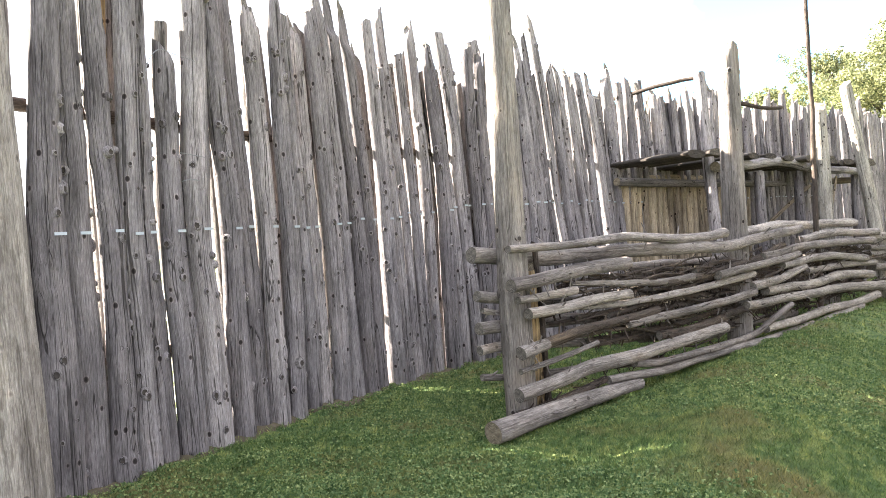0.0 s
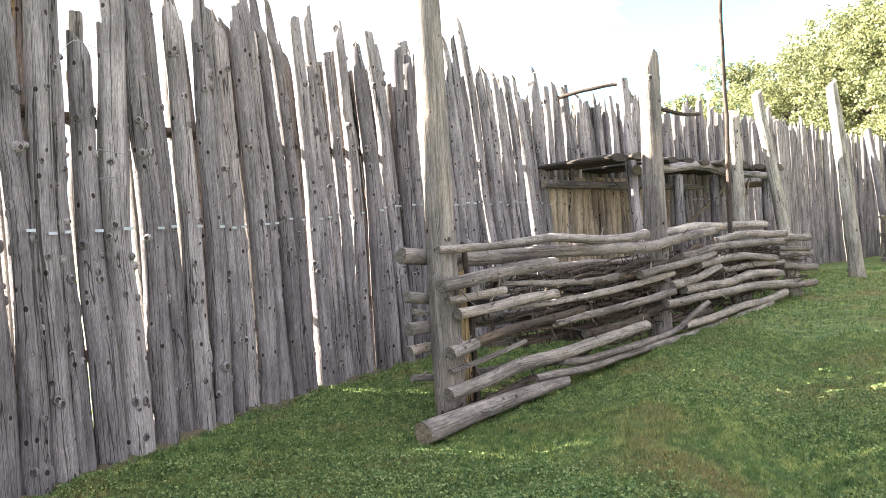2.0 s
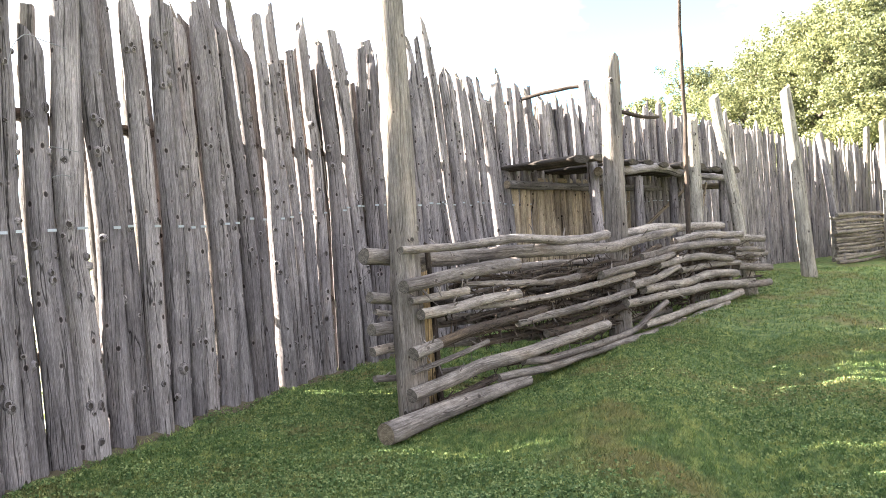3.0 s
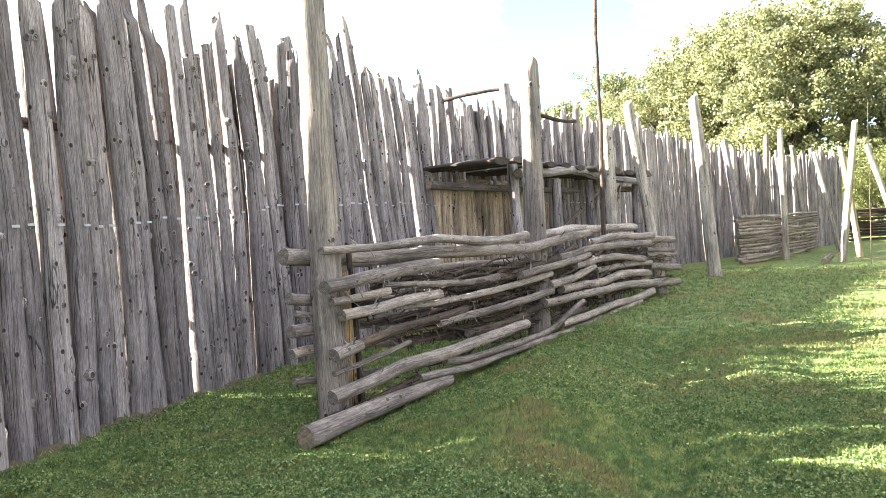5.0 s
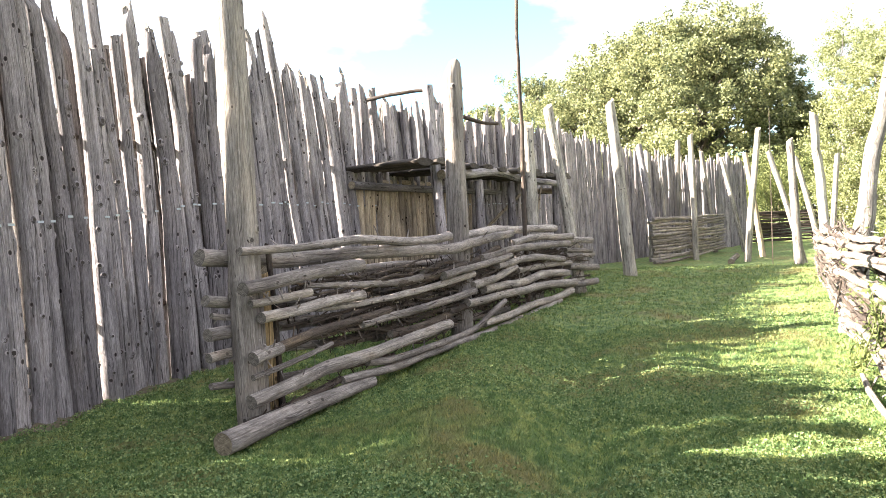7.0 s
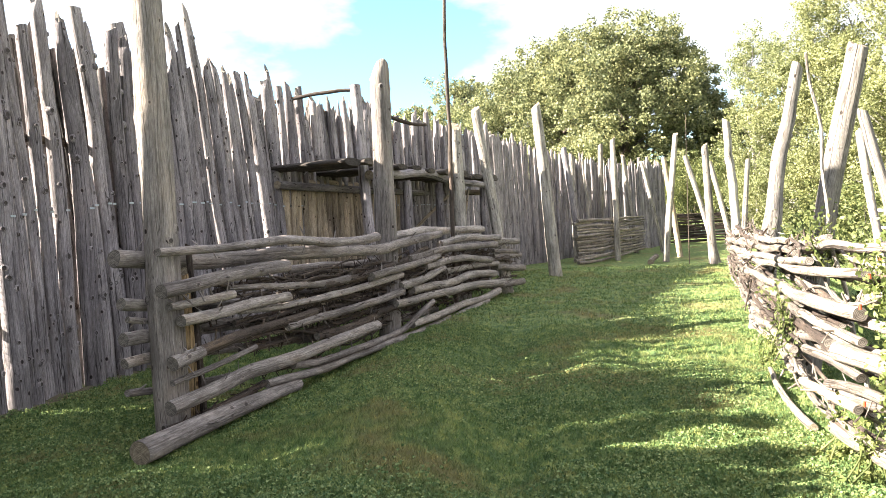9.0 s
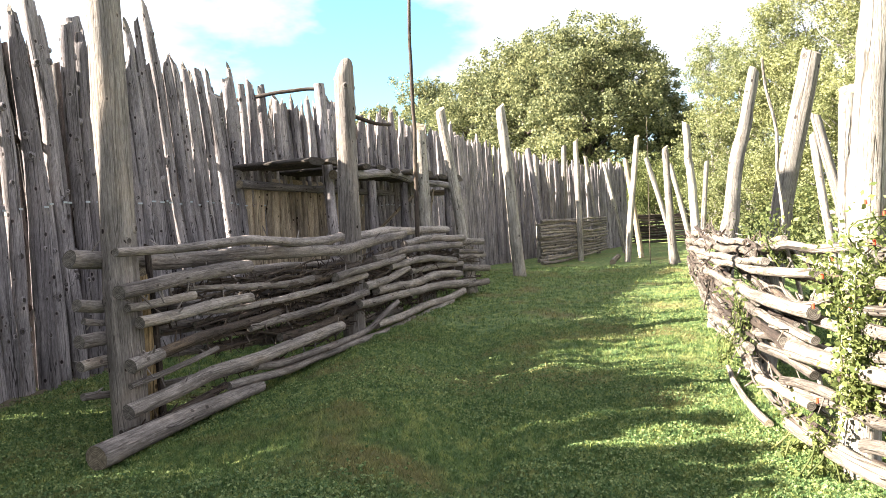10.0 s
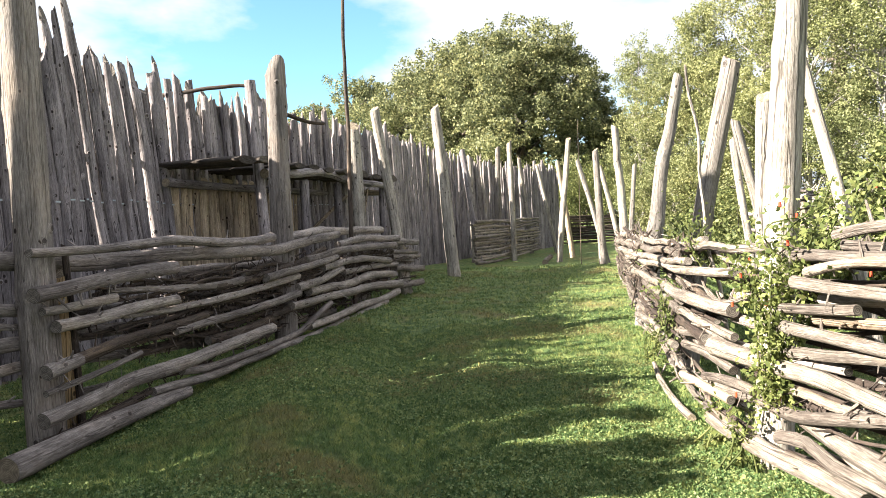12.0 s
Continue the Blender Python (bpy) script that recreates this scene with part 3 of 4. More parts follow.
def build_palisade():
    rng = np.random.default_rng(5)
    wall = thing("palisade", (*WALL.at(8.0), 0), "tall palisade of weathered grey split logs with ragged tops", "palisade", kind="structure")
    rows = [(s, 3.02 + rng.normal(0, 0.11), 0.2, 0.0, 0.0) for s in np.arange(0.14, 2.7, 0.2)] + NEAR_POSTS + MID_POSTS
    rows += [(s, 3.5 + rng.normal(0, 0.1), 0.15, -0.1, -0.25) for s in (7.97, 8.14, 8.30, 8.46, 8.62, 8.76)]
    rows += [(s, h, w, drift * 0.5, drift) for s, h, w, drift in HIGH_POSTS]
    s = 12.07
    while s < WALL.length:
        w = rng.uniform(0.10, 0.15) * (1.0 if s < 15 else 1.12)
        h = np.interp(s, [12, 16, 20, 23.5, 25.5, 28, 34], [3.44, 3.5, 3.58, 3.6, 3.42, 3.40, 3.42]) + rng.normal(0, 0.10)
        drift = np.interp(s, [12, 16, 24], [-0.2, -0.1, 0.0]) + rng.normal(0, 0.045)
        rows.append((s, h, w, drift * 0.5, drift))
        s += w * (rng.uniform(0.98, 1.1) if s < 17 else rng.uniform(0.88, 1.02))
    full = []
    for (s, h, w, bow, drift), (s2, h2, w2, bow2, drift2) in zip(rows, rows[1:] + [(99, 3, 0.1, 0, 0)]):
        full.append((s, h, w, bow, drift, 0.0))
        # thin poles added behind most of the gaps, so that the low sun hardly shines through
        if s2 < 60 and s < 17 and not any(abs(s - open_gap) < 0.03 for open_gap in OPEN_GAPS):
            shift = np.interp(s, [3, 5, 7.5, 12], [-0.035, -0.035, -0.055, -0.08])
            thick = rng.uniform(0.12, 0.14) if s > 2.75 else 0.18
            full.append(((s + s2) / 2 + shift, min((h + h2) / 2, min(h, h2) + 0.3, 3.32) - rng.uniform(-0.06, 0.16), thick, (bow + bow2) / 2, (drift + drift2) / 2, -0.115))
    for s in np.arange(0.0, 9.0, 0.175):
        full.append((-0.02 - s, 3.0 + rng.normal(0, 0.13), 0.19, 0.0, rng.normal(0, 0.03), 0.0))
    for n, (s, h, w, bow, drift, behind) in enumerate(full):
        off = behind + (rng.uniform(-0.032, 0.032) if not behind else rng.normal(0, 0.012))
        back = rng.normal(0.03, 0.03)
        line = WALL if s > 0.1 else WALL_BEHIND
        foot, middle, top = line.at(abs(s), off), line.at(abs(s + bow), off - back * 0.4), line.at(abs(s + drift), off - back)
        z = float(ground_z(*foot))
        near = 0.1 < s < 11
        wob = 0.004 if near else 0.010
        w *= (1.13 if s < 7.9 else 1.24) if not behind and 2.7 < s < 12.05 else 1.0
        points = [(*foot, z - 0.15), (*((foot + middle) / 2 + rng.normal(0, wob, 2)), h * 0.25), (*(middle + rng.normal(0, wob * 0.5, 2)), h * 0.48),
                  (*((middle + top) / 2 + rng.normal(0, wob, 2)), h * 0.76), (*top, h)]
        spike = rng.uniform(0.05, 0.2) if rng.random() < 0.6 else 0.0
        split = (rng.uniform(0.08, 0.4), rng.uniform(-0.2, 0.5)) if rng.random() < 0.45 else None
        # backing poles take the darker wood that stands in for gap shade
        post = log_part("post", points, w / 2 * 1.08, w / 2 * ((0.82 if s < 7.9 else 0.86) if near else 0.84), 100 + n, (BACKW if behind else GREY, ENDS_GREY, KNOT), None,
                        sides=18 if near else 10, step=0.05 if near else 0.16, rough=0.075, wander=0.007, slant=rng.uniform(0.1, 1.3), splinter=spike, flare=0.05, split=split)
        under(post, wall)
        if 2.7 < s < 17 and not behind:
            zs = np.interp(s, [2.8, 5.2, 7.5, 9, 17], [1.56, 1.57, 1.74, 1.77, 1.77]) + rng.normal(0, 0.012)
            k = zs / h
            at = foot + (middle - foot) * k / 0.48 if k < 0.48 else middle + (top - middle) * (k - 0.48) / 0.52
            w2 = WALL.way(s)
            out = np.array([w2[1], -w2[0]])
            hp = Heap()
            c = at + out * (w / 2 * 1.12 + 0.006)
            hw = w * 0.18
            a, b = c - w2 * hw, c + w2 * hw
            front = out * 0.004
            v = np.array([(*(q + e), zq) for e in (front * 0, front) for q, zq in ((a, zs - 0.009), (b, zs - 0.009), (b, zs + 0.009), (a, zs + 0.009))])
            hp.add(v, [(0, 3, 2, 1), (4, 5, 6, 7), (0, 1, 5, 4), (1, 2, 6, 5), (2, 3, 7, 6), (3, 0, 4, 7)], v.copy(), [0] * 6, [False] * 6)
            strap = part("metal_strap", hp.mesh("metal_strap", METAL), None, "small galvanised metal strap")
            strap.parent = post
            strap.matrix_parent_inverse = Matrix.Identity(4)
            under_fix(strap, post)
            for _ in range(12 if s < 8.0 else 6 if s < 12 else 0):
                put_knot(post, foot, middle, top, h, w, w2, out, rng)
    # rails on the outer side
    for z, r in ((2.33, 0.045), (0.75, 0.045)):
        for a in np.arange(0.3, 33, 3.0):
            line = [(*WALL.at(a + q, -0.14), z + 0.02 * math.sin(a + q)) for q in (0, 1, 2, 3.1)]
            under(log_part("back_rail", line, r, r * 0.9, int(a * 10 + z * 100), (BARKY, ENDS_GREY), None, sides=8, step=0.3), wall)


def under_fix(ob, parent):
    """A part whose mesh is in world coordinates, beneath a part whose mesh is too."""
    ob.matrix_parent_inverse = Matrix.Identity(4)
    ob.matrix_basis = Matrix.Identity(4)


build_palisade()
build_pale_ground()


def build_soil():
    """A bare strip of earth where the grass ends at the palisade."""
    rng = np.random.default_rng(17)
    v, f = [], []
    for i, s in enumerate(np.arange(0.2, 12, 0.05)):
        edge = 0.13 + 0.025 * math.sin(s * 5.1) + rng.uniform(-0.03, 0.03)
        for off, up in ((-0.06, 0.012), (0.05, 0.024 + rng.uniform(0, 0.014)), (edge * 0.8, 0.01 + rng.uniform(0, 0.01)), (edge, -0.01)):
            x, y = WALL.at(s, off)
            v.append((x, y, float(ground_z(x, y)) + up))
        if i:
            a, b = 4 * (i - 1), 4 * i
            f += [(a + k, a + k + 1, b + k + 1, b + k) for k in range(3)]
    me = bpy.data.meshes.new("earth_edge")
    me.from_pydata(v, [], f)
    me.materials.append(EARTH)
    tagged(new("earth_edge", me), "bare brown earth along the palisade foot", "soil", kind="structure")


build_soil()


def build_wires():
    def loop(label, *marks):
        ob = log_part("wire", [(*WALL.at(s, 0.115), z) for s, z in marks], 0.0028, 0.0025, int(marks[0][1] * 100), (WIRE, WIRE), None, sides=6, step=0.04, rough=0.0, wander=0.004)
        tagged(ob, label, "wire", "loose wires")
    loop("rusty wire tied round two palisade logs", (3.42, 2.55), (3.47, 2.68), (3.55, 2.76), (3.65, 2.75), (3.83, 2.73))
    loop("loose end of wire on the palisade", (3.66, 2.09), (3.76, 2.08), (3.87, 2.07))
    loop("short twisted wire on the palisade", (3.66, 1.89), (3.73, 1.91), (3.80, 1.90))
    for s, z0, z1, w in ((3.36, 2.3, 3.3, 0.075), (3.86, 0.4, 2.75, 0.08)):
        a, b = WALL.at(s, -0.2), WALL.at(s, -0.2)
        ob = log_part("fresh_post", [(*a, 0.0), (*b, (z0 + z1) / 2), (*b, z1)], w / 2, w / 2, int(s * 70), (FRESH, ENDS), None, sides=12, step=0.12, rough=0.03)
        tagged(ob, "newer yellowish timber standing behind the palisade logs", "post")


build_wires()


def build_netting():
    """Diamond wire netting on the outer side of the palisade."""
    heap, rng = Heap(), np.random.default_rng(71)
    low, high, a, b, mesh = 0.05, 1.9, 2.7, 7.6, 0.055
    for way in (1, -1):
        for start in np.arange(a - (high - low), b + (high - low), mesh):
            s0, s1 = start, start + way * (high - low)
            line = []
            for k in np.linspace(0, 1, 10):
                s = s0 + (s1 - s0) * k
                if a <= s <= b:
                    line.append((*WALL.at(s, -0.24), low + (high - low) * k))
            if len(line) > 1:
                log_into(heap, line, 0.0017, 0.0017, rng, sides=3, step=0.6, rough=0.0)
    tagged(new("wire_netting", heap.mesh("wire_netting", WIRE, WIRE)), "grey diamond wire netting fixed behind the palisade logs", "netting")


build_netting()

corner = log_part("corner_post", [(-1.74, 2.74, -0.2), (-1.80, 2.77, 1.2), (-1.845, 2.79, 2.75)], 0.15, 0.12, 3, (RAIL, ENDS), None, sides=20, step=0.08, rough=0.03)
tagged(corner, "thick upright weathered timber post standing in the grass", "post")


# ---------------------------------------------------------------- wattle fences
class Wattle:
    """A fence of rails woven in and out of upright posts."""
    def __init__(self, track, stations, place, label, amp=0.13, front=1, woven=True):
        self.track, self.stations, self.amp, self.woven = track, stations, amp * front, woven
        self.ob = thing("wattle_fence", place, label, "fence", "wattle fences")
        self.count = int(abs(place[0]) * 100)
        self.sturdy = False

    def point(self, s, z, side):
        swing = np.cos(np.pi * np.interp(s, self.stations, np.arange(len(self.stations))))
        if s < self.stations[0] or not self.woven:
            swing = 1.0
        xy = self.track.at(s, self.amp * side * swing)
        return (*xy, z)

    def rail(self, side, r0, r1, *marks, mat=None, stubs=8, wander=0.012, name="rail", **more):
        self.count += 1
        dense = []
        for (s, z), (s2, z2) in zip(marks, marks[1:]):
            n = max(1, int(abs(s2 - s) / 0.8))
            dense += [(s + (s2 - s) * i / n, z + (z2 - z) * i / n) for i in range(n)]
        dense.append(marks[-1])
        def across(s):
            return float(np.interp(s, (0.3, 2.2), side)) if isinstance(side, tuple) else side
        if self.sturdy:
            r0, r1 = r0 * 0.94, r1 * (0.94 if marks[-1][0] < 3 else 0.8)
        ob = log_part(name, [self.point(s, z, across(s)) for s, z in dense], r0, r1, self.count, (mat or RAIL, ENDS_GREY, KNOT), None,
                      sides=10, step=0.1, rough=0.09, wander=wander, stubs=stubs, **more)
        return under(ob, self.ob)

    def post(self, s, h, dia, lean=(0, 0), mat=None, off=0.0, **more):
        self.count += 1
        x, y = self.track.at(s, off)
        z = float(ground_z(x, y))
        ob = log_part("fence_post", [(x, y, z - 0.2), (x + lean[0] * 0.45, y + lean[1] * 0.45, h * 0.5), (x + lean[0], y + lean[1], h)], dia / 2, dia / 2 * more.pop("taper", 0.84),
                      self.count + 5000, (mat or POSTW, ENDS, KNOT), None, sides=16, step=0.08, rough=more.pop("rough", 0.045), slant=more.pop("slant", 0.8), **more)
        return under(ob, self.ob)


FENCE = Track([(0.48, 5.15), (3.1, 7.35), (5.45, 9.85), (7.38, 11.35)])


def build_near_fence():
    f = Wattle(FENCE, [0, 3.42, 6.85, 9.3], (0.48, 5.15, 0), "weathered wattle fence of woven branches between tall log posts", amp=0.15, woven=False)
    f.post(0.07, 4.6, 0.24, (-0.02, 0.02), off=-0.02, knobs=9)
    f.post(0.31, 1.16, 0.155, (0.03, 0.0), mat=FRESH, off=-0.10)
    f.post(3.44, 3.12, 0.265, (0.03, 0.0), slant=1.5, knobs=12, off=-0.02, split=(0.07, 0.5))
    f.post(7.9, 3.10, 0.26, (-0.04, 0.04), mat=BLEACHED, knobs=8, off=-0.38)
    f.post(9.4, 0.85, 0.13, off=-0.12)
    f.sturdy = True
    r = f.rail
    r(1, 0.031, 0.054, (-0.14, 1.30), (0.28, 1.29), (0.67, 1.30), (1.36, 1.31), (2.21, 1.26), (2.88, 1.29))
    r(-0.3, 0.053, 0.079, (3.60, 1.27), (5.07, 1.30), (6.91, 1.27), (8.00, 1.26))
    r((-1, 1), 0.067, 0.062, (-0.24, 1.27), (0.01, 1.25), (0.48, 1.20), (0.89, 1.19), (1.44, 1.19), (2.20, 1.18), (2.93, 1.15), (3.93, 1.21), (5.11, 1.26))
    r(1, 0.058, 0.054, (-0.15, 1.02), (0.26, 1.06), (0.66, 1.09), (1.26, 1.10))
    r(1, 0.032, 0.035, (-0.07, 0.92), (0.25, 0.93), (0.56, 0.94))
    r(0.7, 0.022, 0.040, (0.56, 0.98), (1.30, 0.92), (1.84, 0.89), (2.31, 0.91))
    r(1, 0.048, 0.044, (0.02, 0.81), (0.37, 0.81), (0.77, 0.83), (1.25, 0.84))
    r(0.8, 0.027, 0.046, (0.66, 0.79), (1.11, 0.76), (1.71, 0.76), (2.10, 0.78), (2.81, 0.80), (3.54, 0.82))
    r(1, 0.055, 0.046, (-0.09, 0.54), (0.20, 0.57))
    r(0.9, 0.045, 0.041, (0.18, 0.56), (0.63, 0.62), (1.07, 0.63), (1.67, 0.66), mat=BARKY, stubs=26)
    r(1, 0.034, 0.052, (1.21, 0.58), (1.74, 0.59), (2.14, 0.59), (2.87, 0.62), (3.47, 0.64))
    r(1, 0.024, 0.023, (-0.09, 0.40), (0.27, 0.43), (0.60, 0.47), (0.80, 0.50))
    r(1, 0.059, 0.054, (-0.13, 0.24), (0.32, 0.27), (0.73, 0.31), (1.18, 0.32), (1.71, 0.34), (2.23, 0.35), (2.80, 0.35))
    r(0.8, 0.031, 0.033, (-0.11, 0.09), (0.09, 0.09), (0.47, 0.13), (0.91, 0.18), mat=BARKY, stubs=26)
    r(1, 0.039, 0.044, (1.26, 0.25), (1.70, 0.19), (2.32, 0.20), (3.10, 0.19), (3.59, 0.22), (4.05, 0.31), (4.55, 0.39))
    r(1, 0.037, 0.076, (0.90, 0.17), (1.69, 0.13), (2.32, 0.12), (3.09, 0.12), (4.19, 0.07), (6.01, -0.00), (7.59, 0.03))
    r(1, 0.047, 0.080, (3.74, 0.21), (5.35, 0.16), (7.32, 0.10), (8.20, 0.14))
    r(0.6, 0.031, 0.037, (0.66, 0.30), (1.26, 0.25), (1.74, 0.21), mat=BARKY, stubs=26)
    r(0.7, 0.042, 0.049, (1.70, 0.42), (2.43, 0.42), (3.01, 0.45), mat=BARKY, stubs=26)
    r(0.8, 0.042, 0.052, (2.84, 0.48), (3.91, 0.48), (4.71, 0.52), mat=BARKY, stubs=26)
    r(0.6, 0.043, 0.052, (1.86, 0.88), (2.50, 0.88), (3.02, 0.92), (3.86, 0.99), (4.61, 1.07), mat=BARKY, stubs=26)
    r(1, 0.047, 0.053, (2.70, 0.88), (3.69, 0.91), (4.96, 0.96))
    r(0.8, 0.047, 0.070, (3.78, 0.99), (5.00, 1.02), (6.64, 1.01), (8.21, 0.96))
    r(0.4, 0.056, 0.072, (5.40, 1.10), (6.86, 1.14), (8.53, 1.08))
    r(0, 0.070, 0.078, (8.22, 1.04), (9.70, 0.97))
    r(0.9, 0.050, 0.069, (4.37, 0.85), (5.54, 0.86), (6.88, 0.82), (7.91, 0.72))
    r(0.9, 0.052, 0.055, (3.45, 0.70), (4.35, 0.71), (5.26, 0.77))
    r(0.5, 0.049, 0.061, (5.59, 0.70), (7.04, 0.67), (8.34, 0.63))
    r(0.2, 0.071, 0.078, (8.36, 0.55), (9.88, 0.43))
    r(0.8, 0.054, 0.079, (3.83, 0.62), (5.54, 0.53), (6.88, 0.53), (8.07, 0.46))
    r(1, 0.050, 0.081, (3.22, 0.52), (4.78, 0.46), (6.76, 0.37), (8.35, 0.28))
    r(0.6, 0.069, 0.077, (7.99, 0.24), (9.66, 0.18))
    r(0.2, 0.050, 0.055, (8.26, 0.85), (9.58, 0.77))
    r(0, 0.061, 0.067, (8.32, 0.75), (9.79, 0.69))
    r(-1, 0.048, 0.045, (-0.20, 0.95), (0.07, 0.91), (0.58, 0.85), (1.30, 0.80), (2.22, 0.79))
    r(-1, 0.024, 0.028, (-0.16, 0.85), (0.06, 0.81), (0.70, 0.74))
    r(-1, 0.052, 0.049, (-0.20, 0.72), (0.07, 0.71), (0.69, 0.66), (1.62, 0.60), (2.91, 0.57))
    r(-1, 0.040, 0.052, (-0.20, 0.54), (0.10, 0.55), (0.68, 0.49), (1.60, 0.39), (3.30, 0.24))
    r(-1, 0.028, 0.036, (-0.20, 0.35), (0.08, 0.31), (0.66, 0.25), (1.41, 0.21))
    r(-1, 0.042, 0.047, (1.66, 1.04), (2.24, 1.02), (2.96, 1.00), (3.56, 1.01))
    r(-1, 0.037, 0.043, (1.65, 0.95), (2.45, 0.91), (3.37, 0.84), (4.31, 0.82), mat=BARKY, stubs=26)
    r(-1, 0.043, 0.059, (1.78, 0.36), (2.63, 0.31), (4.01, 0.23), (5.85, 0.13))
    r(-1, 0.045, 0.068, (2.21, 0.71), (3.20, 0.68), (4.77, 0.65), (7.64, 0.55))
    f.post(0.36, 1.32, 0.055, (-0.05, 0.0), mat=BARKY)
    rng = np.random.default_rng(21)
    f.sturdy = False
    for _ in range(150):
        s = rng.uniform(0.3, 7.8)
        z = rng.uniform(0.25, 1.05) * (1 - 0.02 * s)
        length = rng.uniform(0.7, 2.4)
        rad = rng.uniform(0.007, 0.021)
        r(rng.uniform(-0.6, 0.75), rad, rad * 0.6, (s, z), (s + length * 0.5, z + rng.normal(0, 0.05)), (min(s + length, 9.5), z + rng.normal(0, 0.09)),
          mat=BARKY, stubs=12, wander=0.04, name="twig")
    for _ in range(46):
        s = rng.uniform(0.5, 6.8)
        z = rng.uniform(0.38, 1.02) * (1 - 0.02 * s)
        length = rng.uniform(0.6, 1.6)
        rad = rng.uniform(0.016, 0.030)
        r(rng.uniform(-0.5, 0.45), rad, rad * 0.7, (s, z), (s + length * 0.5, z + 0.03 + rng.normal(0, 0.03)), (s + length, z + 0.05 + rng.normal(0, 0.04)),
          mat=BARKY, stubs=24, wander=0.02, name="branch")
    return f


near_fence = build_near_fence()
lying = log_part("fallen_log", [(0.26, 4.63, 0.075), (0.92, 5.25, 0.085), (1.60, 5.87, 0.075)], 0.08, 0.05, 77, (RAIL, ENDS), None, sides=16, step=0.07, rough=0.05, stubs=2)
tagged(lying, "peeled log lying on the grass along the fence foot", "log")

RIGHT = Track([(2.7, -0.6), (2.95, 0.3), (3.3, 1.35), (3.9, 2.55), (5.4, 4.0), (7.5, 6.0), (9.5, 7.8), (13.6, 11.5)])


def build_right_fence():
    st = [0.0, 2.68, 3.6, 6.1, 8.6, 11.5, 14.2, 16.55]
    f = Wattle(RIGHT, st, (3.9, 2.55, 0), "sun-bleached wattle fence of thick woven branches overgrown with briar", amp=0.085, front=-1, woven=False)
    f.post(2.78, 3.1, 0.20, (0.08, -0.15), off=0.05, mat=BLEACHED, rough=0.085, taper=0.7, knobs=8, stubs=1)
    f.post(5.2, 2.64, 0.215, (0.25, -0.38), off=0.1, mat=BLEACHED, slant=0.3, taper=0.72, rough=0.07, knobs=5)
    f.post(7.7, 2.97, 0.24, (0.29, -0.39), mat=BLEACHED, stubs=6, taper=0.5, rough=0.12, knobs=10, wander=0.03)
    f.post(15.8, 3.40, 0.23, (-0.13, 0.16), off=0.2, mat=BLEACHED, taper=0.7, rough=0.08, wander=0.02)
    def r(side, r0, r1, *marks, wander=0.015, **k):
        k.setdefault("stubs", 2)
        return f.rail(side, r0, r1, *marks, wander=wander, **k)
    r(0, 0.026, 0.024, (2.26, 1.24), (2.13, 1.27), (1.90, 1.30), mat=PALE)
    r(0, 0.026, 0.024, (2.21, 1.20), (1.99, 1.19), mat=PALE)
    r(0.5, 0.031, 0.026, (2.46, 1.14), (2.24, 1.15), (1.89, 1.16), mat=PALE)
    r(1, 0.024, 0.023, (2.34, 1.07), (2.11, 1.12), (1.85, 1.14), mat=PALE)
    r(1, 0.033, 0.028, (2.42, 1.02), (2.11, 1.01), (1.86, 1.00), mat=PALE)
    r(0, 0.027, 0.024, (2.36, 0.94), (1.93, 0.97), mat=RAIL)
    r(1, 0.025, 0.025, (2.51, 0.90), (2.27, 0.91), (2.05, 0.93), mat=PALE)
    r(0.5, 0.027, 0.026, (2.35, 0.84), (2.16, 0.85), (1.89, 0.88), mat=BROWN)
    r(1, 0.034, 0.028, (2.51, 0.80), (2.28, 0.78), (1.86, 0.77), mat=PALE)
    r(0.6, 0.031, 0.028, (2.51, 0.66), (2.21, 0.69), (1.89, 0.73), mat=PALE)
    r(0, 0.055, 0.021, (12.85, 0.94), (11.13, 1.02), (6.15, 1.08), (4.46, 1.13), (3.43, 1.20), mat=PALE)
    r(0.6, 0.065, 0.029, (15.18, 0.74), (6.20, 1.01), (4.07, 1.08), mat=PALE)
    r(1, 0.053, 0.026, (12.17, 0.71), (5.43, 0.96), (3.52, 1.05), mat=PALE)
    r(1, 0.040, 0.028, (8.89, 0.78), (4.97, 0.93), (3.40, 1.01), (2.91, 1.03), mat=PALE)
    r(0, 0.029, 0.027, (5.09, 1.01), (3.56, 1.15), (3.03, 1.15), (2.71, 1.17), mat=PALE)
    r(0, 0.028, 0.026, (4.70, 0.92), (3.45, 0.99), (2.97, 1.00), mat=PALE)
    r(1, 0.036, 0.041, (8.00, 0.65), (4.17, 0.80), (3.31, 0.83), (2.93, 0.83), mat=PALE)
    r(1, 0.030, 0.027, (6.41, 0.65), (5.04, 0.67), (3.80, 0.71), mat=PALE)
    r(1, 0.027, 0.025, (3.85, 0.70), (3.32, 0.70), (2.90, 0.68), mat=PALE)
    r(1, 0.034, 0.029, (7.49, 0.17), (5.82, 0.31), (4.89, 0.36), (4.07, 0.41), mat=PALE)
    r(0.3, 0.035, 0.031, (4.39, 0.49), (3.21, 0.61), mat=PALE)
    r(1, 0.053, 0.035, (3.14, 0.58), (2.80, 0.60), (2.53, 0.60), (2.28, 0.59), (1.86, 0.54), mat=PALE)
    r(1, 0.030, 0.028, (3.68, 0.50), (3.16, 0.51), (2.93, 0.48), mat=PALE)
    r(0.7, 0.028, 0.027, (3.39, 0.36), (2.95, 0.42), (2.77, 0.41), mat=PALE)
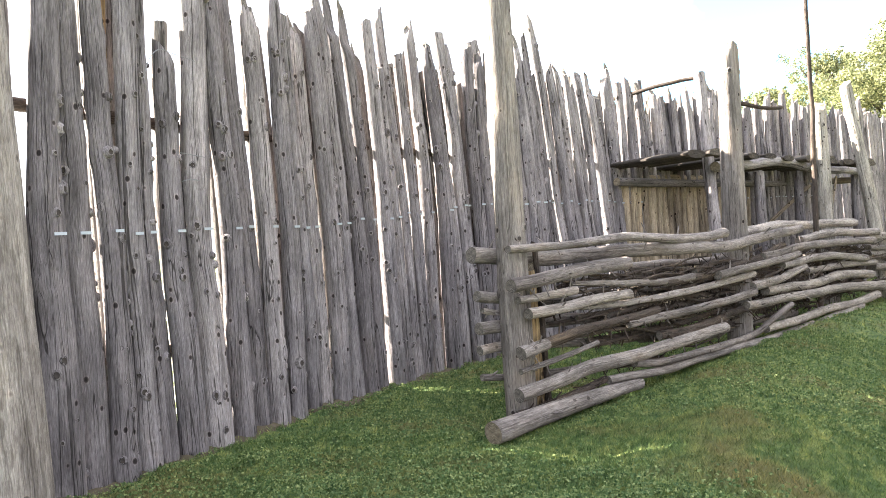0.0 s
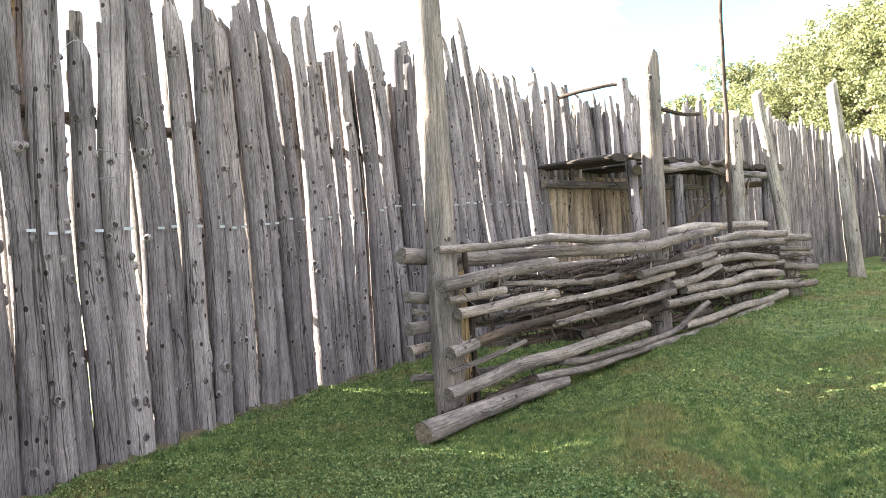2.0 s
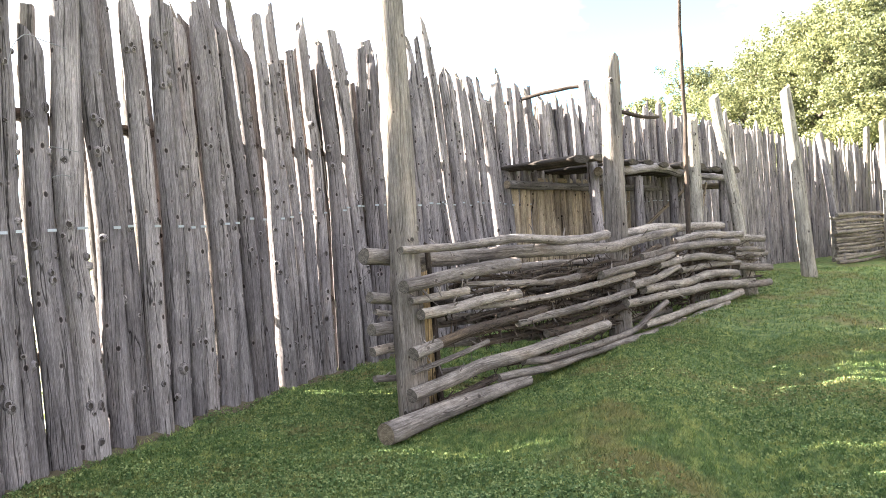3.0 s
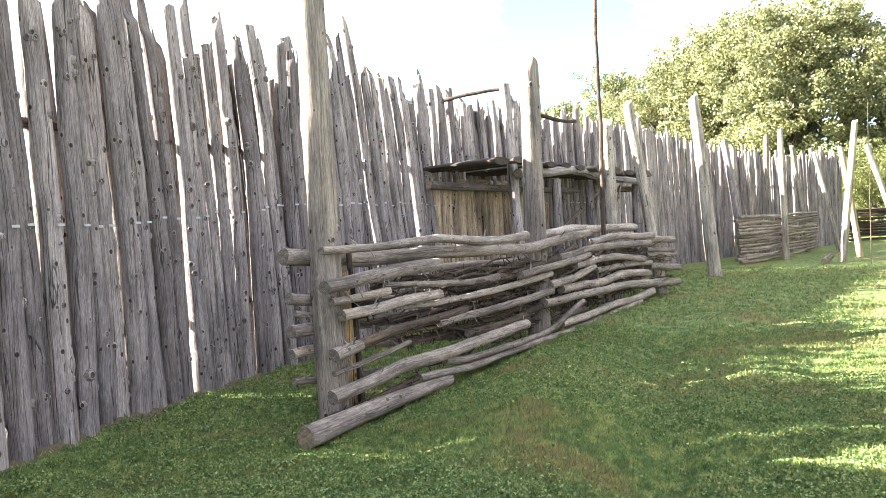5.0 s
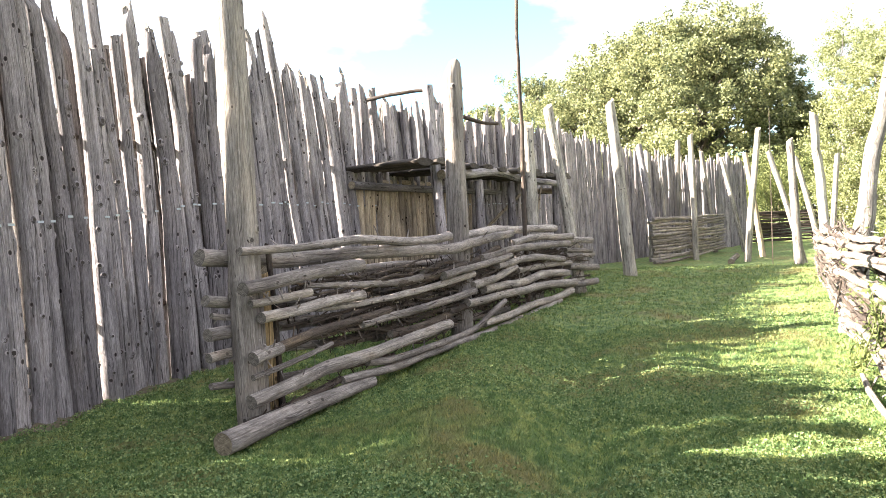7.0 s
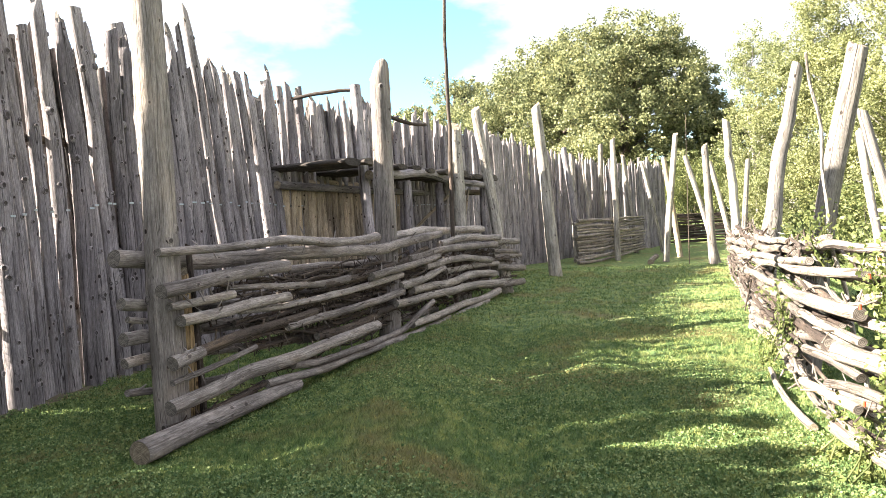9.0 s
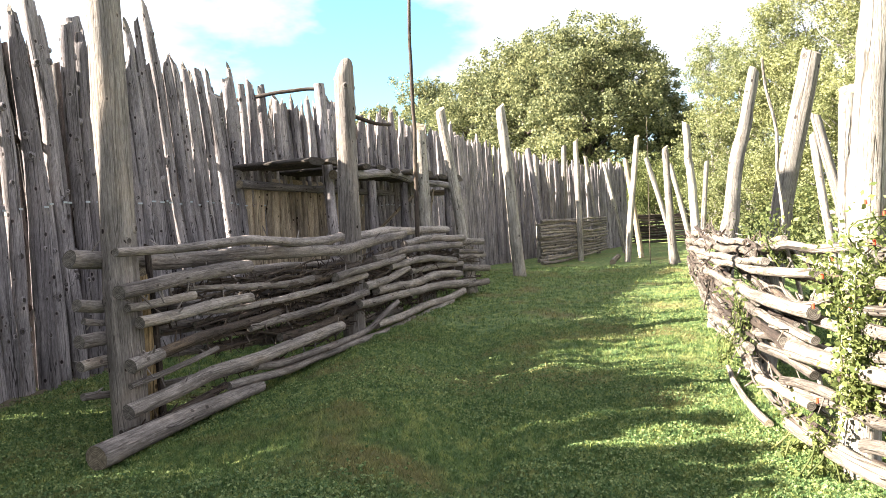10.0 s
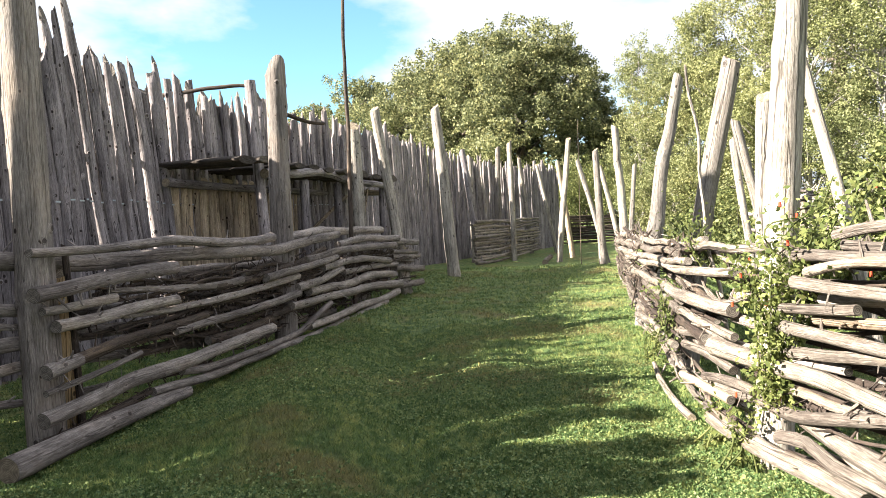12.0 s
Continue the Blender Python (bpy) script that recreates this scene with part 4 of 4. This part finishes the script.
    r(1, 0.027, 0.029, (3.80, 0.27), (3.26, 0.31), (2.97, 0.30), mat=BROWN)
    r(0.3, 0.037, 0.036, (3.21, 0.32), (2.77, 0.36), mat=PALE)
    r(0.8, 0.036, 0.032, (2.70, 0.38), (2.48, 0.36), (2.20, 0.41), (1.88, 0.47), mat=PALE)
    r(0.2, 0.027, 0.025, (2.70, 0.43), (2.46, 0.46), (2.29, 0.44), (2.04, 0.44), mat=PALE)
    r(1.2, 0.053, 0.044, (3.13, 0.18), (2.79, 0.15), (2.53, 0.13), (2.27, 0.11), (2.02, 0.09), mat=PALE)
    r(1, 0.034, 0.032, (2.55, 0.24), (2.36, 0.26), (2.19, 0.20), (1.87, 0.16), mat=PALE)
    r(0.3, 0.044, 0.052, (2.44, 0.36), (2.18, 0.29), (1.92, 0.24), mat=PALE)
    r(0, 0.026, 0.026, (3.04, 0.90), (2.81, 0.91), (2.55, 0.92), mat=RAIL)
    r(0, 0.029, 0.026, (3.04, 0.77), (2.77, 0.76), (2.55, 0.76), mat=RAIL)
    r(0, 0.029, 0.026, (2.99, 0.62), (2.56, 0.61), (2.20, 0.62), mat=RAIL)
    r(0, 0.031, 0.026, (2.80, 0.50), (2.48, 0.48), (2.21, 0.46), mat=BARKY, stubs=20)
    r(0, 0.026, 0.026, (2.21, 0.54), (1.94, 0.47), mat=BARKY, stubs=20)
    rng = np.random.default_rng(8)
    for z in np.arange(0.08, 1.16, 0.05):
        s = 3.2 + rng.uniform(0, 1.5)
        side = rng.choice([-1, 1])
        while s < 15.6:
            length = rng.uniform(2.0, 4.6)
            e = min(s + length, 16.6)
            rad = rng.uniform(0.011, 0.030)
            top = z * (1 - 0.012 * s)
            r(side * 0.45, rad, rad * rng.uniform(0.6, 1.0), (s, top + rng.normal(0, 0.03)), ((s + e) / 2, top + rng.normal(0, 0.04)), (e, top + rng.normal(0, 0.03)),
              mat=PALE if rng.random() < 0.45 else BARKY, stubs=4, wander=0.013)
            s = e - rng.uniform(0.2, 0.8)
            side = -side
    for z in np.arange(0.06, 1.15, 0.085):
        rad = rng.uniform(0.016, 0.03)
        r(rng.choice([-1, -0.5]), rad, rad * 0.9, (0.1, z + rng.normal(0, 0.03)), (1.4, z + rng.normal(0, 0.04)), (2.9 + rng.uniform(-0.5, 0.7), z + rng.normal(0, 0.06)), mat=PALE if rng.random() < 0.3 else BARKY, stubs=6, wander=0.022)
    for _ in range(70):
        s = rng.uniform(0.8, 8.0)
        z = rng.uniform(0.1, 1.18)
        length = rng.uniform(0.4, 1.5)
        rad = rng.uniform(0.005, 0.016)
        r(rng.uniform(-1.2, 1.4), rad, rad * 0.6, (s, z), (s + length * 0.5, z + rng.normal(0, 0.05)), (s + length, z + rng.normal(0, 0.12)),
          mat=PALE if rng.random() < 0.4 else BARKY, stubs=5, wander=0.04, name="twig")
    return f


right_fence = build_right_fence()

FAR = Track([(12.5, 15.75), (15.05, 17.0), (18.6, 19.4)])


def build_far_fence():
    f = Wattle(FAR, [0, 2.84, 7.1], (12.5, 15.75, 0), "grey wattle panel of woven branches beside the palisade", amp=0.1)
    f.sturdy = True
    f.post(0.2, 3.33, 0.215, (-0.30, 0.27), mat=GREY)
    f.post(2.2, 3.72, 0.185, (-0.01, 0.05), off=0.22, mat=BLEACHED)
    rng = np.random.default_rng(31)
    for z in np.arange(0.08, 1.32, 0.085):
        for a, b in ((-0.2, 2.9), (2.7, 6.3)):
            rad = rng.uniform(0.035, 0.055)
            f.rail(rng.choice([0.2, 0.6, 1.0]), rad, rad * 0.8, (a + rng.uniform(-0.15, 0.1), z), ((a + b) / 2, z + rng.normal(0, 0.03)), (b + rng.uniform(-0.1, 0.2), z + rng.normal(0, 0.02)), mat=RAIL, stubs=6)
    back = Wattle(Track([(20.5, 22.6), (23.5, 22.3), (27.5, 20.6)]), [0, 2.6, 5, 7.4], (23.5, 22.3, 0), "dark wattle fence closing the path beneath the hedge", amp=0.1)
    for s in (0.2, 2.6, 5, 7.2):
        back.post(s, 1.4, 0.12, mat=BARKY)
    for z in np.arange(0.06, 1.28, 0.06):
        rad = rng.uniform(0.032, 0.046)
        back.rail(rng.choice([-1, 1]), rad, rad * 0.8, (0, z), (3.7, z + rng.normal(0, 0.04)), (7.4, z + rng.normal(0, 0.03)), mat=BARKY, stubs=5)


build_far_fence()


def build_side_fence():
    f = Wattle(Track([(7.42, 4.3), (7.65, 3.7), (8.0, 2.4), (8.2, 0.6)]), [0, 0.8, 2.3, 4.1], (7.6, 3.8, 0), "tangled grey wattle fence in the sun beyond the path fence", amp=0.08, front=1)
    rng = np.random.default_rng(91)
    for s in (0.5, 1.6, 2.9, 3.8):
        f.post(s, 1.45, 0.09, mat=PALE)
    for z in np.arange(0.1, 1.58, 0.05):
        rad = rng.uniform(0.008, 0.024)
        f.rail(rng.uniform(-1, 1), rad, rad * 0.8, (rng.uniform(-0.1, 0.25), z), (2.0, z + rng.normal(0, 0.09)), (4.2, z + rng.normal(0, 0.06)), mat=RAIL if rng.random() < 0.5 else BARKY, stubs=8, wander=0.06)


build_side_fence()


# ---------------------------------------------------------------- free posts
def lone_post(x, y, h, dia, lean, seed, label, mat=POSTW, name="standing_post", z0=-0.2, **more):
    ob = log_part(name, [(x, y, z0), (x + lean[0] * 0.5, y + lean[1] * 0.5, h * 0.5), (x + lean[0], y + lean[1], h)], dia / 2, dia / 2 * more.pop("taper", 0.85), seed,
                  (mat, ENDS, KNOT), None, sides=14, step=0.1, rough=0.065, slant=0.7, knobs=6 if dia > 0.1 else 0, **more)
    return tagged(ob, label, "post", "standing posts")


lone_post(9.93, 13.38, 4.06, 0.33, (-0.24, 0.21), 41, "tall leaning grey log post in the grass", mat=BLEACHED, taper=0.7)
lone_post(7.33, 11.41, 3.57, 0.24, (-0.43, 0.27), 649, "tall leaning peeled log post at the fence end", mat=BLEACHED, taper=0.75, stubs=2)
lone_post(13.62, 17.31, 3.34, 0.16, (-0.02, 0.02), 42, "thin upright log post behind the wattle panel", mat=BLEACHED)
lone_post(14.21, 17.22, 3.22, 0.09, (-0.16, 0.13), 60, "thin crooked pole behind the wattle panel", mat=BLEACHED, wander=0.03)
lone_post(15.50, 18.36, 3.74, 0.20, (0.09, -0.08), 43, "knobbly upright log post before the palisade", mat=BLEACHED, stubs=5)
lone_post(17.74, 19.05, 3.54, 0.17, (-0.28, 0.25), 44, "slender leaning log post before the palisade", mat=BLEACHED)
lone_post(14.94, 14.88, 3.62, 0.20, (0.30, -0.26), 45, "upright peeled log post beside the path", mat=BLEACHED, taper=0.75)
lone_post(16.26, 15.54, 3.05, 0.18, (-0.27, 0.32), 46, "reddish leaning log brace beside the path", mat=BROWN)
lone_post(18.20, 18.18, 3.24, 0.15, (-0.46, 0.49), 47, "thin leaning log post near the hedge", mat=BLEACHED)
lone_post(14.14, 12.43, 3.05, 0.23, (-0.06, 0.12), 48, "forked bleached log post beside the path", mat=BLEACHED, taper=0.7)
lone_post(14.85, 12.85, 2.85, 0.15, (-0.53, 0.58), 49, "leaning bleached pole crossing a forked post", mat=BLEACHED)
lone_post(15.80, 13.12, 2.75, 0.15, (-0.40, 0.47), 50, "leaning bleached pole near the path end", mat=BLEACHED)
lone_post(13.55, 11.12, 2.52, 0.13, (0.13, -0.15), 51, "short bleached pole rising behind the path fence", mat=BLEACHED)
lone_post(14.33, 13.42, 3.95, 0.025, (0.02, -0.02), 59, "thin dead twig standing upright by a post", mat=BARKY, name="standing_stick", taper=0.5)
foot = log_part("short_log", [(13.55, 14.05, 0.07), (14.1, 14.55, 0.09), (14.6, 14.9, 0.16)], 0.08, 0.07, 52, (PALE, ENDS), None)
tagged(foot, "short bleached log lying at a post's foot", "log")
lone_post(5.04, 9.35, 5.6, 0.075, (0.03, -0.01), 53, "very tall thin dark sapling pole behind the fence", mat=BARKY, name="sapling_pole", wander=0.012, taper=0.6)
lone_post(4.17, 2.47, 2.32, 0.032, (-0.20, 0.30), 54, "thin crooked bleached stick standing in the fence", mat=BLEACHED, name="standing_stick", wander=0.05, taper=0.5)
lone_post(6.44, 3.33, 2.22, 0.10, (-0.25, 0.43), 55, "leaning bleached log post beyond the fence", mat=BLEACHED, wander=0.01)
lone_post(6.82, 3.86, 2.10, 0.085, (-0.14, 0.23), 56, "short leaning bleached log beyond the fence", mat=BLEACHED, wander=0.01)
lone_post(4.26, 2.40, 2.08, 0.12, (0.01, -0.02), 61, "short split bleached log beside the tall fence post", mat=BLEACHED)
lone_post(5.09, 1.96, 2.47, 0.10, (-0.24, 0.50), 57, "long bleached log leaning against a tall post", mat=BLEACHED, taper=0.7)
stick = log_part("fallen_stick", [(5.11, 3.94, 0.03), (4.53, 3.38, 0.04), (3.94, 2.73, 0.03)], 0.02, 0.028, 58, (PALE, ENDS), None, sides=8, step=0.08, wander=0.015, stubs=1)
tagged(stick, "dead bleached stick lying on the grass", "stick")


# ---------------------------------------------------------------- lean-to shed
def build_shed():
    front = Track([(3.2, 9.05), (7.75, 12.75)])
    shed = thing("lean_to_shed", (4.5, 10.6, 0), "low lean-to shed of logs with a dark slab roof", "shed")
    rng = np.random.default_rng(61)
    def add(name, pts, r0, r1, seed, mats=(GREY, ENDS), label="", **more):
        return under(log_part(name, pts, r0, r1, seed, mats, None, label, **more), shed)
    def spot(s, off, z):
        return (*front.at(s, off), z)
    n = 15
    for i in range(n):
        s = -0.02 + 5.87 * i / (n - 1)
        z = 2.27 + rng.normal(0, 0.02)
        add("roof_slab", [spot(s + rng.normal(0, 0.04), 0.22 + rng.uniform(-0.1, 0.12), z + 0.03), spot(s, -0.6, z + 0.02), spot(s + rng.normal(0, 0.03), -1.25, z - 0.02)],
            rng.uniform(0.165, 0.205), rng.uniform(0.15, 0.19), 600 + i, (ROOFW, ROOFW), flat=1.0, sides=10, step=0.2, rough=0.08)
    for ob in shed.children:
        if ob.name.startswith("roof_slab"):
            zs = np.empty(len(ob.data.vertices) * 3, np.float32)
            ob.data.vertices.foreach_get("co", zs)
            c = zs.reshape(-1, 3)
            mid = c[:, 2].mean()
            c[:, 2] = mid + (c[:, 2] - mid) * 0.26
            ob.data.vertices.foreach_set("co", c.ravel())
            ob.data.update()
    add("front_beam", [spot(0.55, 0.12, 2.13), spot(1.5, 0.12, 2.2), spot(2.4, 0.13, 2.24), spot(3.4, 0.12, 2.17), spot(4.6, 0.12, 2.15), spot(6.0, 0.1, 2.12)], 0.075, 0.06, 640, wander=0.02, stubs=3)
    add("back_beam", [spot(0.0, -1.12, 2.1), spot(3.0, -1.15, 2.12), spot(5.9, -1.2, 2.1)], 0.06, 0.06, 641, (BROWN, ENDS))
    add("back_beam", [spot(0.0, -1.06, 1.92), spot(3.0, -1.08, 1.92), spot(5.9, -1.1, 1.9)], 0.06, 0.05, 642, (BROWN, ENDS))
    add("wall_plate", [spot(-0.27, -0.87, 2.03), spot(1.2, -0.86, 2.015), spot(3.0, -0.87, 2.02), spot(5.8, -0.87, 2.0)], 0.062, 0.055, 643, (GREY, ENDS), stubs=2)
    add("side_beam", [spot(5.8, -1.25, 2.05), spot(5.8, 0.15, 2.0)], 0.06, 0.06, 644, (BROWN, ENDS))
    add("shed_post", [(3.79, 9.46, -0.2), (3.73, 9.49, 1.5), (3.65, 9.53, 3.45)], 0.09, 0.075, 645, (GREY, ENDS), "tall thin corner post with leaning top", stubs=4, rough=0.09)
    for s, seed in ((2.0, 646), (3.3, 647), (5.6, 648)):
        add("shed_post", [spot(s, 0, -0.2), spot(s, 0, 2.1)], 0.08, 0.075, seed)
    add("tie_pole", [(2.66, 10.4, 3.33), (3.1, 9.95, 3.37), (3.68, 9.5, 3.36)], 0.03, 0.024, 650, (BARKY, ENDS), wander=0.03)
    add("tie_pole", [(4.63, 10.65, 3.20), (5.1, 10.77, 3.11), (5.45, 10.93, 3.12)], 0.035, 0.025, 651, (BARKY, ENDS), stubs=3)
    add("brace", [spot(3.0, -0.9, 0.9), spot(3.7, 0.0, 1.9)], 0.03, 0.03, 652, (BROWN, ENDS))
    add("brace", [spot(4.3, 0.0, 1.1), spot(4.7, 0.02, 2.05)], 0.03, 0.02, 653, (BROWN, ENDS))
    s, i = 0.05, 0
    while s < 5.9:
        w = rng.uniform(0.12, 0.19)
        add("wall_board", [spot(s, -1.0, -0.1), spot(s + rng.normal(0, 0.015), -1.0, 1.0), spot(s + rng.normal(0, 0.02), -1.0, 2.0)], w / 2, w / 2 * 0.9, 660 + i, (BROWN, ENDS), sides=9, step=0.15)
        s += w * 1.08
        i += 1


build_shed()


# ---------------------------------------------------------------- trees and bushes
def crown_points(rng, blobs, count, shell=0.3):
    """Points for leaves, thicker near the skin of each clump."""
    vol = np.array([b[3] ** 2 for b in blobs])
    pick = rng.choice(len(blobs), count, p=vol / vol.sum())
    d = rng.normal(size=(count, 3))
    d /= np.linalg.norm(d, axis=1)[:, None]
    r = (1 - (1 - shell) * rng.random(count) ** 1.5)
    b = np.array(blobs)
    return b[pick, :3] + d * (r * b[pick, 3])[:, None] * np.array([1, 1, 0.85])


def broad_tree(x, y, h, width, leaves, leaf, seed, label, mat=OAK, bark=TRUNK, low=0.22, name="tree", category="tree", clumps=26, trunk=0.035):
    rng = np.random.default_rng(seed)
    t = thing(name, (x, y, 0), label, category, "trees" if category == "tree" else "shrubs")
    heap = Heap()
    bend = rng.normal(0, 0.03 * h, 2)
    top = np.array([x + bend[0], y + bend[1], h * 0.8])
    log_into(heap, [(x, y, -0.3), (x + bend[0] * 0.4, y + bend[1] * 0.4, h * 0.4), top], h * trunk, h * trunk * 0.25, rng, sides=10, step=0.6, flare=0.4)
    blobs = []
    for i in range(clumps):
        a = rng.uniform(0, 6.3)
        k = rng.uniform(0, 1)
        z = h * (low + (0.93 - low) * k)
        reach = width / 2 * np.sqrt(max(0.05, 1 - ((k - 0.42) / 0.62) ** 2)) * rng.uniform(0.45, 0.95)
        size = max(width, h * 0.48) * rng.uniform(0.09, 0.17)
        c = np.array([x + reach * np.cos(a), y + reach * np.sin(a), z])
        c[2] = min(c[2], h - size * 0.85)
        blobs.append((*c, size * 0.8))
        for _ in range(13):
            dd = rng.normal(size=3)
            dd /= np.linalg.norm(dd)
            blobs.append((*(c + dd * size * rng.uniform(0.75, 1.35)), size * rng.uniform(0.16, 0.42)))
        root = np.array([x, y, 0]) + (top - np.array([x, y, 0])) * np.clip((z / h - 0.15) / 0.8, 0.15, 1)
        log_into(heap, [root, (root + c) / 2 + rng.normal(0, 0.02 * h, 3), c], h * trunk * 0.3, h * trunk * 0.06, rng, sides=6, step=0.8)
    under(part("trunk", heap.mesh("trunk", bark, bark)), t)
    crown = part("crown", leaf_cloud("crown", crown_points(rng, blobs, leaves), leaf, rng, mat))
    under(crown, t)
    return t


def plant_trees():
    def at(az, d):
        return d * math.sin(radians(az)), d * math.cos(radians(az))
    broad = "large broad-leaved tree in full green leaf beyond the palisade"
    for az, d, h, w, n, seed in ((42.3, 42, 12.7, 10.0, 90000, 1), (46.4, 46, 12.0, 6.4, 50000, 6), (37.3, 46, 12.9, 9.5, 64000, 2), (33.0, 50, 13.1, 9.5, 60000, 3), (29.0, 54, 12.7, 8.5, 50000, 4), (25.4, 58, 11.2, 6.0, 36000, 5), (50.6, 44, 7.6, 6.0, 24000, 7)):
        broad_tree(*at(az, d), h, w, int(n * 1.2), 0.10, seed, broad, clumps=64, low=0.1)
    slim = "slender birch with light fluttering leaves beyond the wattle fence"
    for az, d, h, w, n, seed in ((51.9, 25, 7.3, 2.2, 30000, 11), (54.2, 24, 7.3, 2.8, 40000, 12), (56.4, 23, 7.7, 2.6, 40000, 13), (60.2, 22, 9.2, 3.4, 46000, 14), (63.5, 21, 9.4, 4.4, 52000, 15), (68.5, 21, 10.0, 5.2, 36000, 16), (74, 19, 9.0, 5.5, 9000, 17)):
        broad_tree(*at(az, d), h, w, int(n * 1.35), 0.038, seed, slim, BIRCH, BIRCH_BARK, low=0.06, clumps=60, trunk=0.011)
    dark = "tall dark tree behind the birches"
    for az, d, h, w, n, seed in ((66, 34, 15.0, 8.0, 36000, 21), (72, 32, 15.5, 9.0, 30000, 22), (57.5, 38, 8.5, 6, 20000, 23)):
        broad_tree(*at(az, d), h, w, int(n * 1.4), 0.09, seed, dark)
    bush = "dense leafy green shrub behind the fences"
    for az, d, h, w, n, seed in ((44.4, 35, 4.2, 4.2, 9000, 31), (47.4, 36, 3.9, 4.0, 9000, 32), (50.2, 35, 4.4, 4.4, 10000, 33), (53, 31, 3.6, 4.4, 9000, 34), (56, 20, 2.0, 2.6, 7000, 35), (58.8, 15, 1.7, 2.2, 6000, 36), (62, 11, 1.6, 2.0, 5000, 37), (67.0, 7.2, 2.0, 1.5, 11000, 38), (71.5, 7.5, 2.0, 1.8, 10000, 39)):
        broad_tree(*at(az, d), h, w, n, 0.042 if d > 9 else 0.028, seed, bush, SHRUB, TRUNK, low=0.1, name="shrub", category="shrub", clumps=16, trunk=0.012)


plant_trees()


def briar(x, y, z0, z1, width, leaves, berries, seed, label):
    """A climbing bush: thin arching stems, small leaves and a few red hips."""
    rng = np.random.default_rng(seed)
    b = thing("briar", (x, y, 0), label, "shrub", "briars on the fence")
    heap = Heap()
    pts = []
    for _ in range(9):
        e = np.array([x, y, z1]) + rng.normal(0, width * 0.4, 3) * np.array([1, 1, 0.5])
        m = np.array([x, y, (z0 + z1) / 2]) + rng.normal(0, width * 0.22, 3)
        line = smooth_line([(x + rng.normal(0, 0.06), y + rng.normal(0, 0.06), max(z0, 0)), m, e], 0.08)
        log_into(heap, line[::2], 0.006, 0.003, rng, sides=5, step=0.15, rough=0.0)
        pts.append(line)
    under(part("stem", heap.mesh("stem", SHRUB, SHRUB)), b)
    p = np.vstack(pts)
    c = p[rng.integers(0, len(p), leaves)] + rng.normal(0, width * 0.16, (leaves, 3))
    c[:, 2] = np.maximum(c[:, 2], 0.03)
    under(part("foliage", leaf_cloud("foliage", c, 0.019, rng, ROSE)), b)
    for i in range(berries):
        hp = Heap()
        q = p[rng.integers(0, len(p))] + rng.normal(0, width * 0.2, 3) + np.array([-0.06, 0.04, 0])
        log_into(hp, [q, q + (0, 0, 0.012), q + (0, 0, 0.024)], 0.007, 0.006, rng, sides=8, step=0.006, rough=0.0)
        under(part("rose_hip", hp.mesh("rose_hip", BERRY, BERRY)), b)


def plant_briars():
    hips = "green briar with red hips climbing the wattle fence"
    weed = "leafy green weed growing up through the wattle fence"
    for s, off, z0, z1, w, n, k, seed, lab in ((2.56, 0.10, 0.42, 1.18, 0.25, 1500, 9, 1, hips), (2.45, -0.05, 1.0, 1.38, 0.36, 600, 5, 2, hips), (3.1, 0.1, 0.0, 0.26, 0.15, 120, 0, 3, weed), (4.3, 0.1, 0.4, 0.8, 0.22, 220, 0, 4, weed),
                                      (3.6, 0.0, 1.0, 1.3, 0.22, 160, 0, 5, weed), (2.75, 0.16, 0.0, 0.28, 0.16, 150, 0, 6, weed), (2.2, -0.4, 0.9, 1.55, 0.4, 900, 4, 7, hips), (5.6, 0.12, 0.0, 0.3, 0.22, 150, 0, 8, weed), (4.9, -0.1, 0.9, 1.35, 0.25, 160, 0, 9, weed)):
        x, y = RIGHT.at(s, -off)
        briar(float(x), float(y), z0, z1, w, int(n * 1.6), k, seed, lab)


plant_briars()
